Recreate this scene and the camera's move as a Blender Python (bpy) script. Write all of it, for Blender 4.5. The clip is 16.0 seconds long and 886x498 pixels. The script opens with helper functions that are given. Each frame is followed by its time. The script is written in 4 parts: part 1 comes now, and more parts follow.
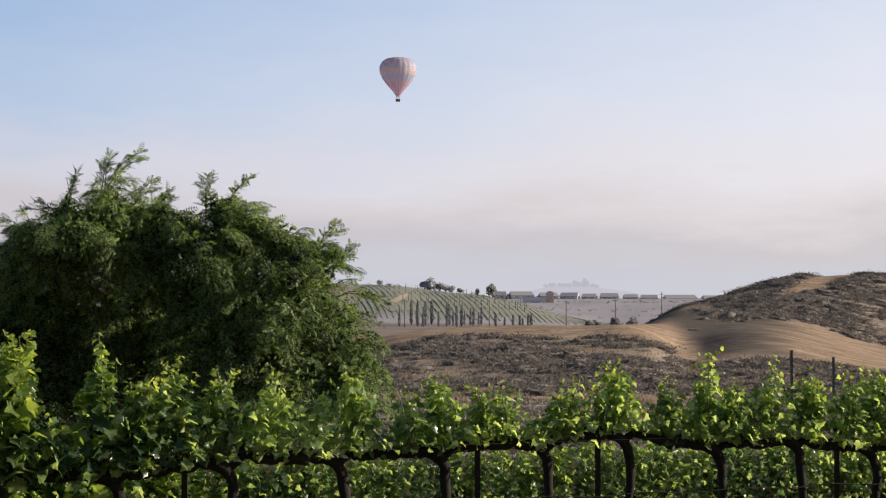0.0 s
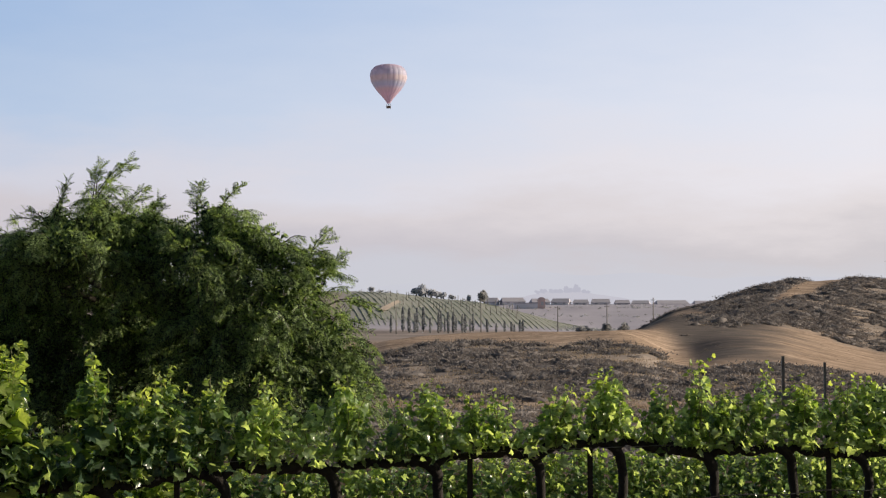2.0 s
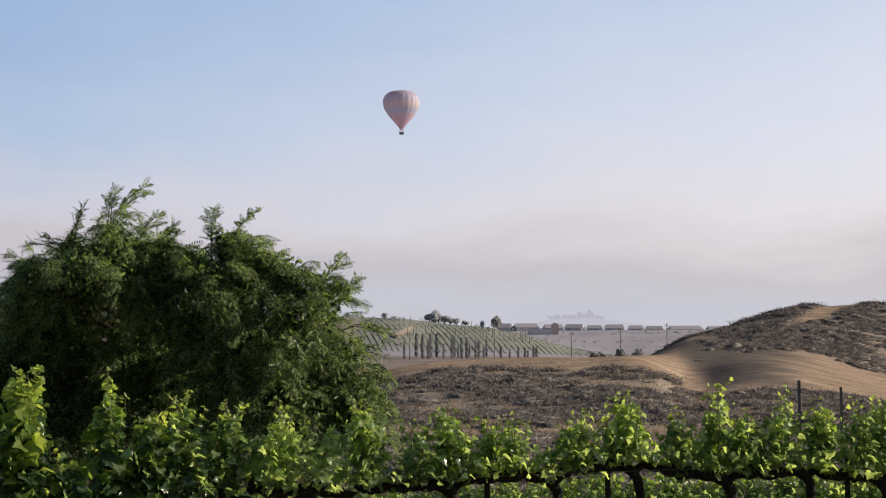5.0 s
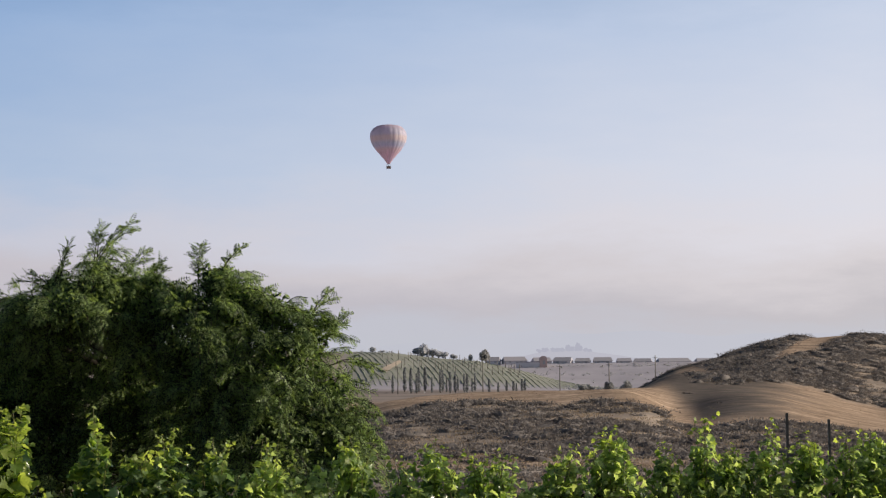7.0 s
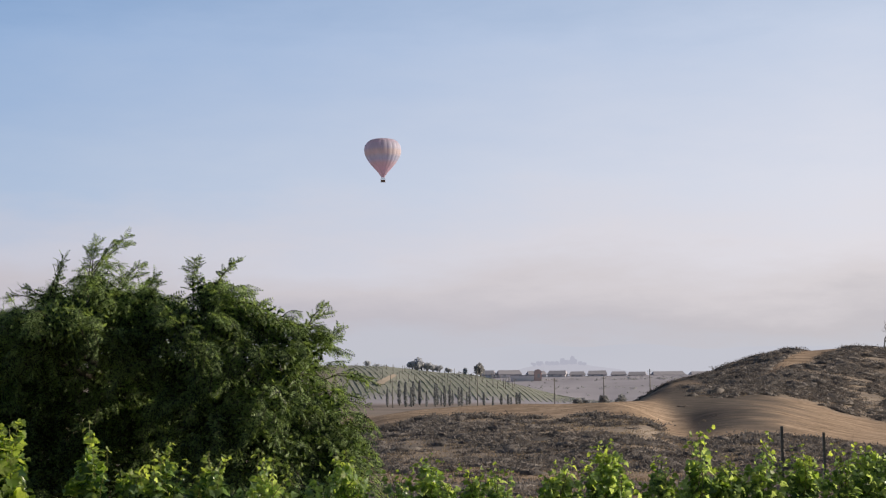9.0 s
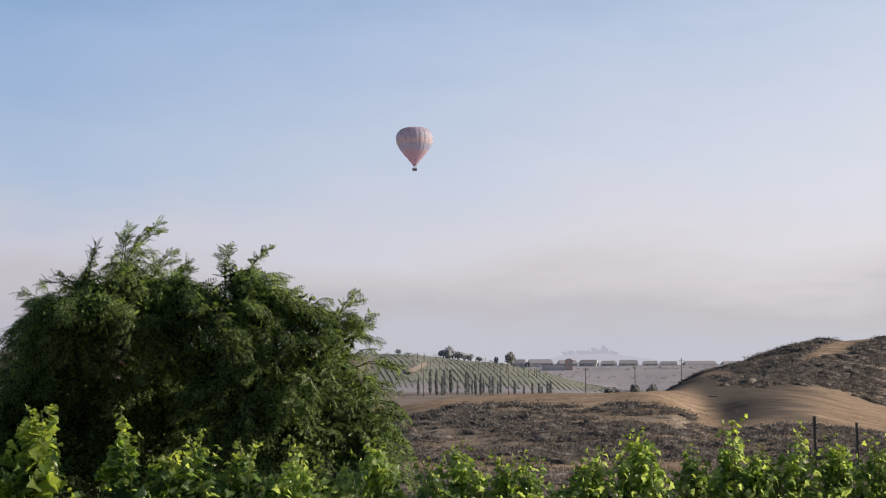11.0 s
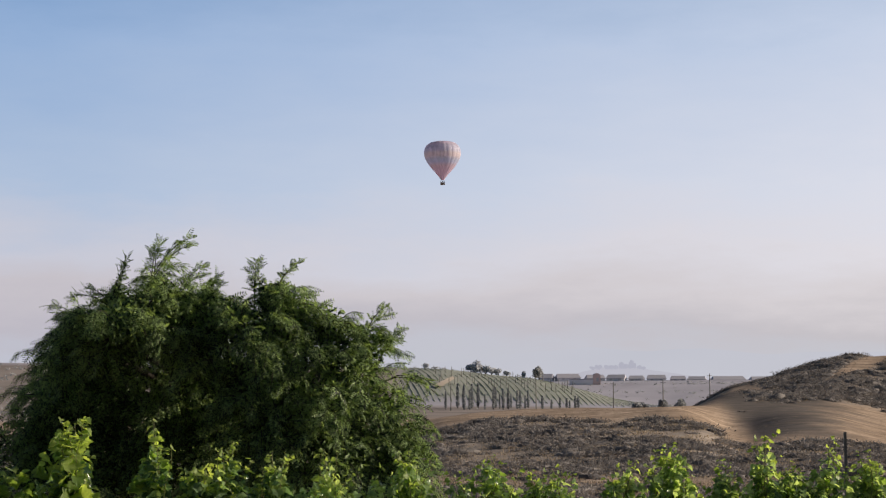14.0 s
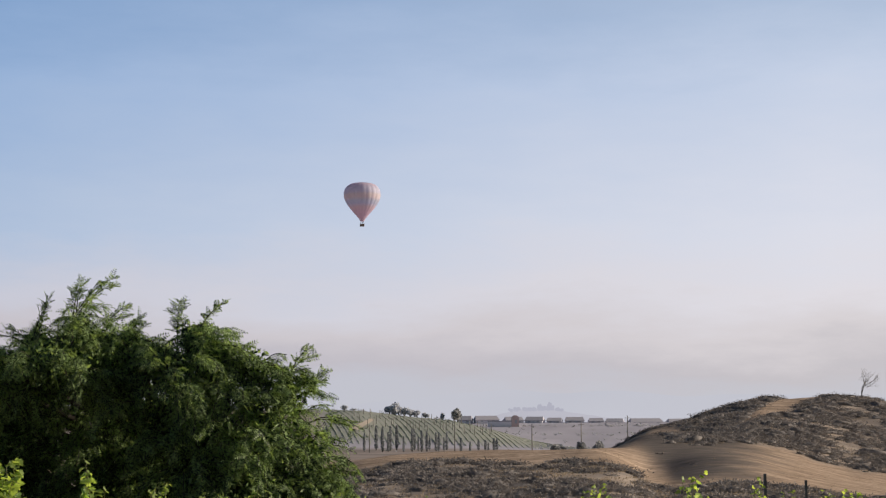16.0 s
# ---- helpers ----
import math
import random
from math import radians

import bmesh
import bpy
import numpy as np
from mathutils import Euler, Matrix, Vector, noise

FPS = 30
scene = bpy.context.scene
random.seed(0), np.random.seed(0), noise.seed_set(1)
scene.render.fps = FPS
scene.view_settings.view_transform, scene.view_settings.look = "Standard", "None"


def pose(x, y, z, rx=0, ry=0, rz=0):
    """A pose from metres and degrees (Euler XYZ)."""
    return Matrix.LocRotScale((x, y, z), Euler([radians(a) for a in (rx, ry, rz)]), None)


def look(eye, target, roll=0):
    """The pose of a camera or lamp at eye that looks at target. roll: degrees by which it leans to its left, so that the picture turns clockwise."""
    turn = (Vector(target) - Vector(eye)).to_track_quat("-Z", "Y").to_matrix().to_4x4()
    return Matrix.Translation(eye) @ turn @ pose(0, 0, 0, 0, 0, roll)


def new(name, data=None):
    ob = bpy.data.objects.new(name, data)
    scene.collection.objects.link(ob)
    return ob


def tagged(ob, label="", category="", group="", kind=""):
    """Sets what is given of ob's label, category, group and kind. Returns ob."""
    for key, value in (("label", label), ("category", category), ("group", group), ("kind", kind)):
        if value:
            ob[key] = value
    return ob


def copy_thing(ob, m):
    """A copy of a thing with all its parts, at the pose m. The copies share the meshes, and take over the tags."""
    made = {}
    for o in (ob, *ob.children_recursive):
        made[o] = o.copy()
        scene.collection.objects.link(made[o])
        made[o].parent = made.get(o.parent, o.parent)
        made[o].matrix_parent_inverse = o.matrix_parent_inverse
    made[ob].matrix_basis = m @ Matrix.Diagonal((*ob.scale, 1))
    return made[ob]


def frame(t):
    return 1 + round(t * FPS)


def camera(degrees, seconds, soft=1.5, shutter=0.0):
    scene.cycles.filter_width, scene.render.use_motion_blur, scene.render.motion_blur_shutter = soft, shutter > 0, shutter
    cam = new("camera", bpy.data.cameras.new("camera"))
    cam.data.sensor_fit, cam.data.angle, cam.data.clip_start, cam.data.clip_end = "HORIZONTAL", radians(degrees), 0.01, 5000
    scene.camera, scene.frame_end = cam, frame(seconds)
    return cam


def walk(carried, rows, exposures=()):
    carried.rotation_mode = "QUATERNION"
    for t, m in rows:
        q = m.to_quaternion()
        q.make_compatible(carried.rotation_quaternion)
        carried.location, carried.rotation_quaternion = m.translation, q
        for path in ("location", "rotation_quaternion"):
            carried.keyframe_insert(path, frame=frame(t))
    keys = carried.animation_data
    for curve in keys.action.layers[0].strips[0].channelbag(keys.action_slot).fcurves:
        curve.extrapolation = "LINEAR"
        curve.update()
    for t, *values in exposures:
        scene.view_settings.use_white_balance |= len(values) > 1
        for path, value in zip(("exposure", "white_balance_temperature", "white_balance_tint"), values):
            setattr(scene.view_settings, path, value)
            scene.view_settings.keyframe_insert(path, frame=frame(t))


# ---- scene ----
# ---- camera ----
cam = camera(30, 16.0, soft=1.2)
ROWS = [
    (0, 0, 0, 2, 91.84, 0, 0),
    (0.5, -0.0046, 0.0054, 2.0114, 91.492, 0.251, 0.274),
    (1, -0.0066, -0.0042, 2.0125, 91.693, 0.446, 0.396),
    (1.5, 0.0005, -0.0086, 2.0127, 91.943, 0.362, 0.153),
    (2, -0.0023, -0.0089, 2.0164, 92.064, 0.258, -0.293),
    (2.5, -0.0032, -0.0148, 2.0155, 92.188, 0.276, -0.471),
    (3, -0.0058, 0.011, 2.0141, 92.246, 0.834, -0.431),
    (3.5, -0.0033, 0.0011, 2.0126, 92.354, 0.499, -0.435),
    (4, -0.0093, -0.0032, 2.0136, 92.564, 0.19, -0.503),
    (4.5, -0.021, 0.0031, 2.0166, 92.723, 0.395, -0.237),
    (4.7, -0.0297, 0.014, 1.9956, 92.818, 0.37, 0.185),
    (7, -0.0137, -0.0003, 2.0177, 94.129, 0.755, -0.235),
    (7.5, -0.0167, -0.0183, 2.0176, 94.442, 0.521, -0.445),
    (8, -0.0207, -0.0185, 2.018, 94.55, 0.872, -0.473),
    (8.2, -0.0176, -0.0254, 2.0222, 94.613, 1.065, -0.349),
    (10.3, -0.0322, -0.0154, 2.0094, 94.289, 0.143, -0.33),
    (10.5, -0.0279, -0.0061, 2.0069, 94.19, 0.393, 0.119),
    (11, -0.0265, 0.0105, 2.0096, 94.218, 0.583, 0.65),
    (11.5, -0.0248, 0.0112, 2.0065, 94.487, 0.454, 0.818),
    (12, -0.0292, 0.0015, 2.0116, 94.684, 0.155, 0.828),
    (12.5, -0.0337, -0.0094, 2.0096, 94.87, 0.163, 0.886),
    (13, -0.0399, -0.0091, 2.0103, 95.023, 0.084, 0.965),
    (13.5, -0.048, -0.0147, 2.0077, 95.024, 0.177, 1.167),
    (14, -0.0596, 0.0032, 2.0096, 94.713, 0.367, 1.593),
    (14.5, -0.0729, -0.0297, 2.008, 94.653, 0.101, 1.953),
    (15, -0.1029, -0.0274, 2.0081, 94.684, -0.277, 2.046),
    (15.5, -0.1241, -0.0735, 2.0046, 94.715, 0.12, 0.489),
    (16, -0.1734, -0.1165, 2.0078, 96.14, 0.345, -1.223),
]
walk(cam, [(t, pose(*p)) for t, *p in ROWS], exposures=[(0.0, 0.15, 6800, 10), (2.0, 0.15, 6800, 10), (4.5, 0.1, 6750, 10), (7.0, 0.0, 6700, 10), (16.0, 0.0, 6700, 10)])

# ---- light ----
SUN_AZ, SUN_EL = 82.0, 19.5
BRIGHT_AZ = 82.0
world = bpy.data.worlds.new("sky")
scene.world = world
world.use_nodes = True
wn, wl = world.node_tree.nodes, world.node_tree.links
wn.clear()


def wnode(kind, **kw):
    n = wn.new(kind)
    for k, v in kw.items():
        n.inputs[k].default_value = v
    return n


sky = wn.new("ShaderNodeTexSky")
sky.sky_type = "NISHITA"
sky.sun_disc = False
sky.sun_elevation = radians(SUN_EL)
sky.sun_rotation = radians(SUN_AZ)
sky.air_density, sky.dust_density, sky.ozone_density = 1.0, 1.0, 1.5
geo = wn.new("ShaderNodeTexCoord")
sep = wn.new("ShaderNodeSeparateXYZ")
wl.new(geo.outputs["Generated"], sep.inputs[0])
# the morning haze and the low stratus bank, by height above the horizon
stretch = wn.new("ShaderNodeMapping")
stretch.inputs["Scale"].default_value = (4.0, 4.0, 15.0)
wl.new(geo.outputs["Generated"], stretch.inputs["Vector"])
cloud = wnode("ShaderNodeTexNoise", Scale=1.8, Detail=7.0, Roughness=0.6)
wl.new(stretch.outputs[0], cloud.inputs["Vector"])
wob = wn.new("ShaderNodeMath")
wob.operation = "MULTIPLY_ADD"
wob.inputs[1].default_value, wob.inputs[2].default_value = 0.075, -0.0375
wl.new(cloud.outputs["Fac"], wob.inputs[0])
high = wn.new("ShaderNodeMath")
high.operation = "ADD"
wl.new(sep.outputs["Z"], high.inputs[0])
wl.new(wob.outputs[0], high.inputs[1])
thick = wn.new("ShaderNodeValToRGB")
for pos, val in ((0.0, 0.98), (0.06, 0.96), (0.11, 0.96), (0.2, 0.92), (0.32, 0.6), (0.6, 0.1)):
    el = thick.color_ramp.elements.new(pos) if pos not in (0.0,) else thick.color_ramp.elements[0]
    el.position, el.color = pos, (val, val, val, 1)
thick.color_ramp.elements[-1].color = (0.0, 0.0, 0.0, 1)
wl.new(high.outputs[0], thick.inputs[0])
# colours of the mist by height, away from the sun and towards it
def mist_ramp(rows):
    r = wn.new("ShaderNodeValToRGB")
    for i, (pos, c) in enumerate(rows):
        el = r.color_ramp.elements[0] if i == 0 else r.color_ramp.elements.new(pos)
        el.position, el.color = pos, (*c, 1)
    r.color_ramp.elements[-1].color = (*rows[-1][1], 1)
    wl.new(high.outputs[0], r.inputs[0])
    return r


AWAY = mist_ramp(((0.0, (0.52, 0.545, 0.63)), (0.02, (0.52, 0.54, 0.64)), (0.036, (0.51, 0.497, 0.578)), (0.055, (0.572, 0.55, 0.615)), (0.078, (0.58, 0.60, 0.71)), (0.12, (0.43, 0.545, 0.745)), (0.25, (0.25, 0.42, 0.73))))
TOWARDS = mist_ramp(((0.0, (0.55, 0.57, 0.64)), (0.02, (0.56, 0.57, 0.64)), (0.036, (0.568, 0.55, 0.597)), (0.055, (0.688, 0.66, 0.703)), (0.078, (0.75, 0.74, 0.81)), (0.12, (0.72, 0.75, 0.86)), (0.25, (0.52, 0.64, 0.86))))
dot = wn.new("ShaderNodeVectorMath")
dot.operation = "DOT_PRODUCT"
dot.inputs[1].default_value = (math.sin(radians(BRIGHT_AZ)), math.cos(radians(BRIGHT_AZ)), 0.0)
wl.new(geo.outputs["Generated"], dot.inputs[0])
side = wn.new("ShaderNodeMapRange")
side.inputs["From Min"].default_value, side.inputs["From Max"].default_value = -0.12, 0.38
wl.new(dot.outputs["Value"], side.inputs["Value"])
mist = wn.new("ShaderNodeMix")
mist.data_type = "RGBA"
wl.new(side.outputs[0], mist.inputs["Factor"])
wl.new(AWAY.outputs[0], mist.inputs["A"])
wl.new(TOWARDS.outputs[0], mist.inputs["B"])
gain = wn.new("ShaderNodeVectorMath")
gain.operation = "SCALE"
gain.inputs["Scale"].default_value = 10.0
wl.new(mist.outputs["Result"], gain.inputs[0])
mixw = wn.new("ShaderNodeMix")
mixw.data_type = "RGBA"
# the haze lies over the valley ahead; behind and overhead the sky is clear and deep
ahead = wn.new("ShaderNodeMapRange")
ahead.inputs["From Min"].default_value, ahead.inputs["From Max"].default_value = -0.25, 0.6
wl.new(sep.outputs["Y"], ahead.inputs["Value"])
cover = wn.new("ShaderNodeMath")
cover.operation = "MULTIPLY"
wl.new(thick.outputs[0], cover.inputs[0])
wl.new(ahead.outputs[0], cover.inputs[1])
clear = wn.new("ShaderNodeVectorMath")
clear.operation = "SCALE"
clear.inputs["Scale"].default_value = 0.48
wl.new(sky.outputs[0], clear.inputs[0])
wl.new(cover.outputs[0], mixw.inputs["Factor"])
wl.new(clear.outputs[0], mixw.inputs["A"])
wl.new(gain.outputs[0], mixw.inputs["B"])
bg = wnode("ShaderNodeBackground", Strength=0.1)
wl.new(mixw.outputs["Result"], bg.inputs["Color"])
wout = wn.new("ShaderNodeOutputWorld")
wl.new(bg.outputs[0], wout.inputs[0])

sun = new("sun", bpy.data.lights.new("sun", "SUN"))
sun.data.energy, sun.data.angle, sun.data.color = 5.0, radians(0.6), (1.0, 0.88, 0.72)
to_sun = Vector((math.sin(radians(SUN_AZ)) * math.cos(radians(SUN_EL)), math.cos(radians(SUN_AZ)) * math.cos(radians(SUN_EL)), math.sin(radians(SUN_EL))))
sun.matrix_world = look(to_sun * 60, (0, 0, 0))

# ---- materials ----


def material(name, low, high_c, scale=3.0, rough=0.8, fine=40.0, bump=0.3, metal=0.0, through_light=None, share=0.0,
             island=0.0, obj=0.0, coord="Object", spec=0.5, dist=0.02):
    """Two-scale noise between two colours; bump; optional light passing through (leaves); variation by island and object."""
    m = bpy.data.materials.new(name)
    m.use_nodes = True
    n, l = m.node_tree.nodes, m.node_tree.links
    p = n["Principled BSDF"]
    p.inputs["Roughness"].default_value, p.inputs["Metallic"].default_value = rough, metal
    p.inputs["Specular IOR Level"].default_value = spec
    tc = n.new("ShaderNodeTexCoord")
    big, small = n.new("ShaderNodeTexNoise"), n.new("ShaderNodeTexNoise")
    for t, s, d in ((big, scale, 4.0), (small, fine, 3.0)):
        t.inputs["Scale"].default_value, t.inputs["Detail"].default_value = s, d
        l.new(tc.outputs[coord], t.inputs["Vector"])
    add = n.new("ShaderNodeMath")
    add.operation = "MULTIPLY_ADD"
    add.inputs[1].default_value = 0.5
    l.new(small.outputs["Fac"], add.inputs[0])
    half = n.new("ShaderNodeMath")
    half.operation = "MULTIPLY"
    half.inputs[1].default_value = 0.5
    l.new(big.outputs["Fac"], half.inputs[0])
    l.new(half.outputs[0], add.inputs[2])
    last = add
    for out, node, amount in (("Random Per Island", "ShaderNodeNewGeometry", island), ("Random", "ShaderNodeObjectInfo", obj)):
        if amount:
            g, k, shift = n.new(node), n.new("ShaderNodeMath"), n.new("ShaderNodeMath")
            k.operation = "MULTIPLY_ADD"
            k.inputs[1].default_value, k.inputs[2].default_value = amount, -amount / 2
            l.new(g.outputs[out], k.inputs[0])
            shift.operation = "ADD"
            l.new(k.outputs[0], shift.inputs[0])
            l.new(last.outputs[0], shift.inputs[1])
            last = shift
    ramp = n.new("ShaderNodeValToRGB")
    e = ramp.color_ramp.elements
    e[0].position, e[0].color, e[1].position, e[1].color = 0.3, (*low, 1), 0.7, (*high_c, 1)
    l.new(last.outputs[0], ramp.inputs[0])
    l.new(ramp.outputs[0], p.inputs["Base Color"])
    if bump:
        b = n.new("ShaderNodeBump")
        b.inputs["Strength"].default_value, b.inputs["Distance"].default_value = bump, dist
        l.new(small.outputs["Fac"], b.inputs["Height"])
        l.new(b.outputs[0], p.inputs["Normal"])
    if through_light:
        tr, mx, tint = n.new("ShaderNodeBsdfTranslucent"), n.new("ShaderNodeMixShader"), n.new("ShaderNodeMix")
        tint.data_type, tint.blend_type = "RGBA", "MULTIPLY"
        tint.inputs["Factor"].default_value = 1.0
        l.new(ramp.outputs[0], tint.inputs["A"])
        tint.inputs["B"].default_value = (*through_light, 1)
        l.new(tint.outputs["Result"], tr.inputs["Color"])
        mx.inputs[0].default_value = share
        l.new(p.outputs[0], mx.inputs[1])
        l.new(tr.outputs[0], mx.inputs[2])
        l.new(mx.outputs[0], n["Material Output"].inputs["Surface"])
    return m


VINE_LEAF = material("vine_leaf", (0.058, 0.108, 0.07), (0.28, 0.375, 0.21), 6, 0.24, 60, 0.2, through_light=(3.1, 2.8, 1.3), share=0.56, island=0.4, obj=0.35, dist=0.004)
# for young tips, and for leaves painted as backlit on the left vines
YOUNG_LIT_LEAF = material("young_lit_vine_leaf", (0.14, 0.215, 0.06), (0.33, 0.39, 0.13), 6, 0.4, 60, 0.2, through_light=(2.3, 2.3, 1.05), share=0.54, island=0.4, obj=0.3, dist=0.004)
SHOOT = material("green_shoot", (0.12, 0.16, 0.04), (0.22, 0.2, 0.07), 9, 0.5, 80, 0.1)
BARK = material("vine_bark", (0.006, 0.005, 0.004), (0.028, 0.021, 0.017), 14, 0.9, 90, 0.9, dist=0.01)
TREE_BARK = material("tree_bark", (0.02, 0.016, 0.013), (0.06, 0.047, 0.036), 5, 0.9, 40, 0.9, dist=0.02)
TREE_LEAF = material("pepper_tree_leaf", (0.018, 0.036, 0.022), (0.31, 0.42, 0.185), 0.9, 0.42, 12, 0.0, through_light=(1.9, 1.9, 0.95), share=0.35, island=0.55, spec=0.15)
SCRUB = material("sage_scrub", (0.114, 0.107, 0.113), (0.375, 0.346, 0.335), 0.35, 0.95, 2.5, 0.0, through_light=(1.2, 1.1, 0.95), share=0.25, island=0.1, spec=0.0)
STEEL = material("galvanised_steel", (0.12, 0.115, 0.11), (0.25, 0.24, 0.23), 8, 0.5, 60, 0.2, metal=0.6)
RUSTY = material("rusty_steel", (0.014, 0.011, 0.01), (0.045, 0.03, 0.022), 8, 0.8, 60, 0.4, metal=0.3)
HOSE = material("black_hose", (0.004, 0.005, 0.005), (0.010, 0.011, 0.011), 8, 0.85, 50, 0.1)
# far plants: aerial haze is painted into these pale, greyed base colours
HAZED_LEAF = material("hazed_tree_leaf", (0.6, 0.62, 0.68), (0.7, 0.71, 0.75), 0.4, 0.9, 2, 0.0, through_light=(1.0, 1.0, 1.0), share=0.5, island=0.3)
HAZED_CYPRESS = material("hazed_cypress_leaf", (0.28, 0.295, 0.315), (0.37, 0.385, 0.40), 0.5, 0.9, 3, 0.0, through_light=(1.0, 1.0, 1.0), share=0.45, island=0.3, obj=0.3)
HAZED_VINE = material("hazed_vine_row", (0.35, 0.385, 0.29), (0.42, 0.455, 0.345), 0.03, 0.9, 0.3, 0.0, through_light=(1.0, 1.0, 0.9), share=0.4, island=0.15)
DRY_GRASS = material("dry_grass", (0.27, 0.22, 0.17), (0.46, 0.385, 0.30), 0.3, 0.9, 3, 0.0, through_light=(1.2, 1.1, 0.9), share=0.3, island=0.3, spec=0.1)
# brush, likewise paled with painted haze
HAZED_BRUSH = material("hazed_brush", (0.38, 0.385, 0.405), (0.46, 0.46, 0.465), 0.1, 0.9, 2, 0.0, through_light=(1.0, 1.0, 1.0), share=0.45, island=0.2)
STAKE = material("weathered_stake", (0.16, 0.15, 0.14), (0.3, 0.28, 0.26), 2, 0.9, 12, 0.2)
# roof, plaster and pane colours paled and cooled to paint in the haze
ROOF = material("hazed_roof_tile", (0.41, 0.395, 0.46), (0.45, 0.435, 0.49), 0.2, 0.9, 2, 0.2, obj=0.3)
PLASTER = material("hazed_plaster", (0.80, 0.78, 0.84), (0.85, 0.83, 0.87), 0.15, 0.9, 2, 0.1, obj=0.2)
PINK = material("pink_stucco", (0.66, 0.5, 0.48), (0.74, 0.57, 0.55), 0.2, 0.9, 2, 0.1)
HAZED_PANE = material("hazed_pane", (0.5, 0.5, 0.55), (0.56, 0.56, 0.6), 1, 0.15, 8, 0.0)
ROAD = material("dirt_road", (0.42, 0.34, 0.27), (0.58, 0.48, 0.38), 0.06, 0.95, 1, 0.2)
WICKER = material("wicker", (0.22, 0.16, 0.13), (0.34, 0.26, 0.21), 6, 0.8, 30, 0.3)



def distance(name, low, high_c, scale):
    """Plain far distance in bright mist; haze painted in as emission makes it glow."""
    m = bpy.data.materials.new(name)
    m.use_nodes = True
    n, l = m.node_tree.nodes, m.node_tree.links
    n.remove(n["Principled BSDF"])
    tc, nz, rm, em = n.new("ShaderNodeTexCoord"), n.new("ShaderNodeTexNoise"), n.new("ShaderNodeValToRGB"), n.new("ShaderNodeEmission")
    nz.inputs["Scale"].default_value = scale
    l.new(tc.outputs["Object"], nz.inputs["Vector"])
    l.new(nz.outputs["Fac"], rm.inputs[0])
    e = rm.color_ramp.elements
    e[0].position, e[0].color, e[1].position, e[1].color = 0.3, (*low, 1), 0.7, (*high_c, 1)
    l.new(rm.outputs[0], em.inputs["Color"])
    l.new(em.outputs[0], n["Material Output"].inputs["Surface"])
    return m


HAZE_GLOW_HILL = distance("haze_glow_hill", (0.46, 0.465, 0.55), (0.5, 0.505, 0.585), 0.004)
HAZE_GLOW_MOUNTAIN = distance("haze_glow_mountain", (0.515, 0.535, 0.62), (0.545, 0.56, 0.64), 0.002)
HAZE_GLOW_LEAF = distance("haze_glow_leaf", (0.41, 0.42, 0.515), (0.445, 0.455, 0.545), 0.05)

# ---- mesh helpers ----
rng = np.random.default_rng(11)


def mesh_np(name, verts, faces, mat, smooth=False):
    """A mesh from vertex and face arrays (all faces with as many corners)."""
    verts, faces = np.asarray(verts, np.float32), np.asarray(faces, np.int32)
    me = bpy.data.meshes.new(name)
    k = faces.shape[1]
    me.vertices.add(len(verts))
    me.vertices.foreach_set("co", verts.ravel())
    me.loops.add(faces.size)
    me.loops.foreach_set("vertex_index", faces.ravel())
    me.polygons.add(len(faces))
    me.polygons.foreach_set("loop_start", np.arange(0, faces.size, k, dtype=np.int32))
    me.polygons.foreach_set("loop_total", np.full(len(faces), k, np.int32))
    if smooth:
        me.polygons.foreach_set("use_smooth", np.ones(len(faces), bool))
    me.materials.append(mat)
    me.update(calc_edges=True)
    me.validate()
    return me


def thing(name, label, category, at=None, group="", kind=""):
    ob = new(name)
    ob.empty_display_size = 0.1
    if at is not None:
        ob.matrix_basis = at
    return tagged(ob, label, category, group, kind)


def part(name, data, parent, label="", kind=""):
    ob = new(name, data)
    ob.parent = parent
    return tagged(ob, label, kind=kind)


def merge(pieces):
    """Join (verts, faces) pairs into one pair."""
    vs, fs, base = [], [], 0
    for v, f in pieces:
        vs.append(v)
        fs.append(np.asarray(f) + base)
        base += len(v)
    return np.concatenate(vs), np.concatenate(fs)


def scatter(tv, tf, mats):
    """Many turned and scaled copies of a template as one pair. mats: (n, 3, 4)."""
    v = np.einsum("nij,kj->nki", mats[:, :, :3], tv) + mats[:, None, :, 3]
    f = tf[None] + (np.arange(len(mats)) * len(tv))[:, None, None]
    return v.reshape(-1, 3), f.reshape(-1, tf.shape[1])


def frames_of(along, up_hint, scale, at):
    """Matrices whose y axis runs along a way and whose z axis is near up_hint."""
    y = along / np.linalg.norm(along, axis=1, keepdims=True)
    x = np.cross(y, up_hint)
    x /= np.linalg.norm(x, axis=1, keepdims=True) + 1e-9
    z = np.cross(x, y)
    m = np.stack([x, y, z], axis=2) * np.asarray(scale).reshape(-1, 1, 1)
    return np.concatenate([m, at[:, :, None]], axis=2)


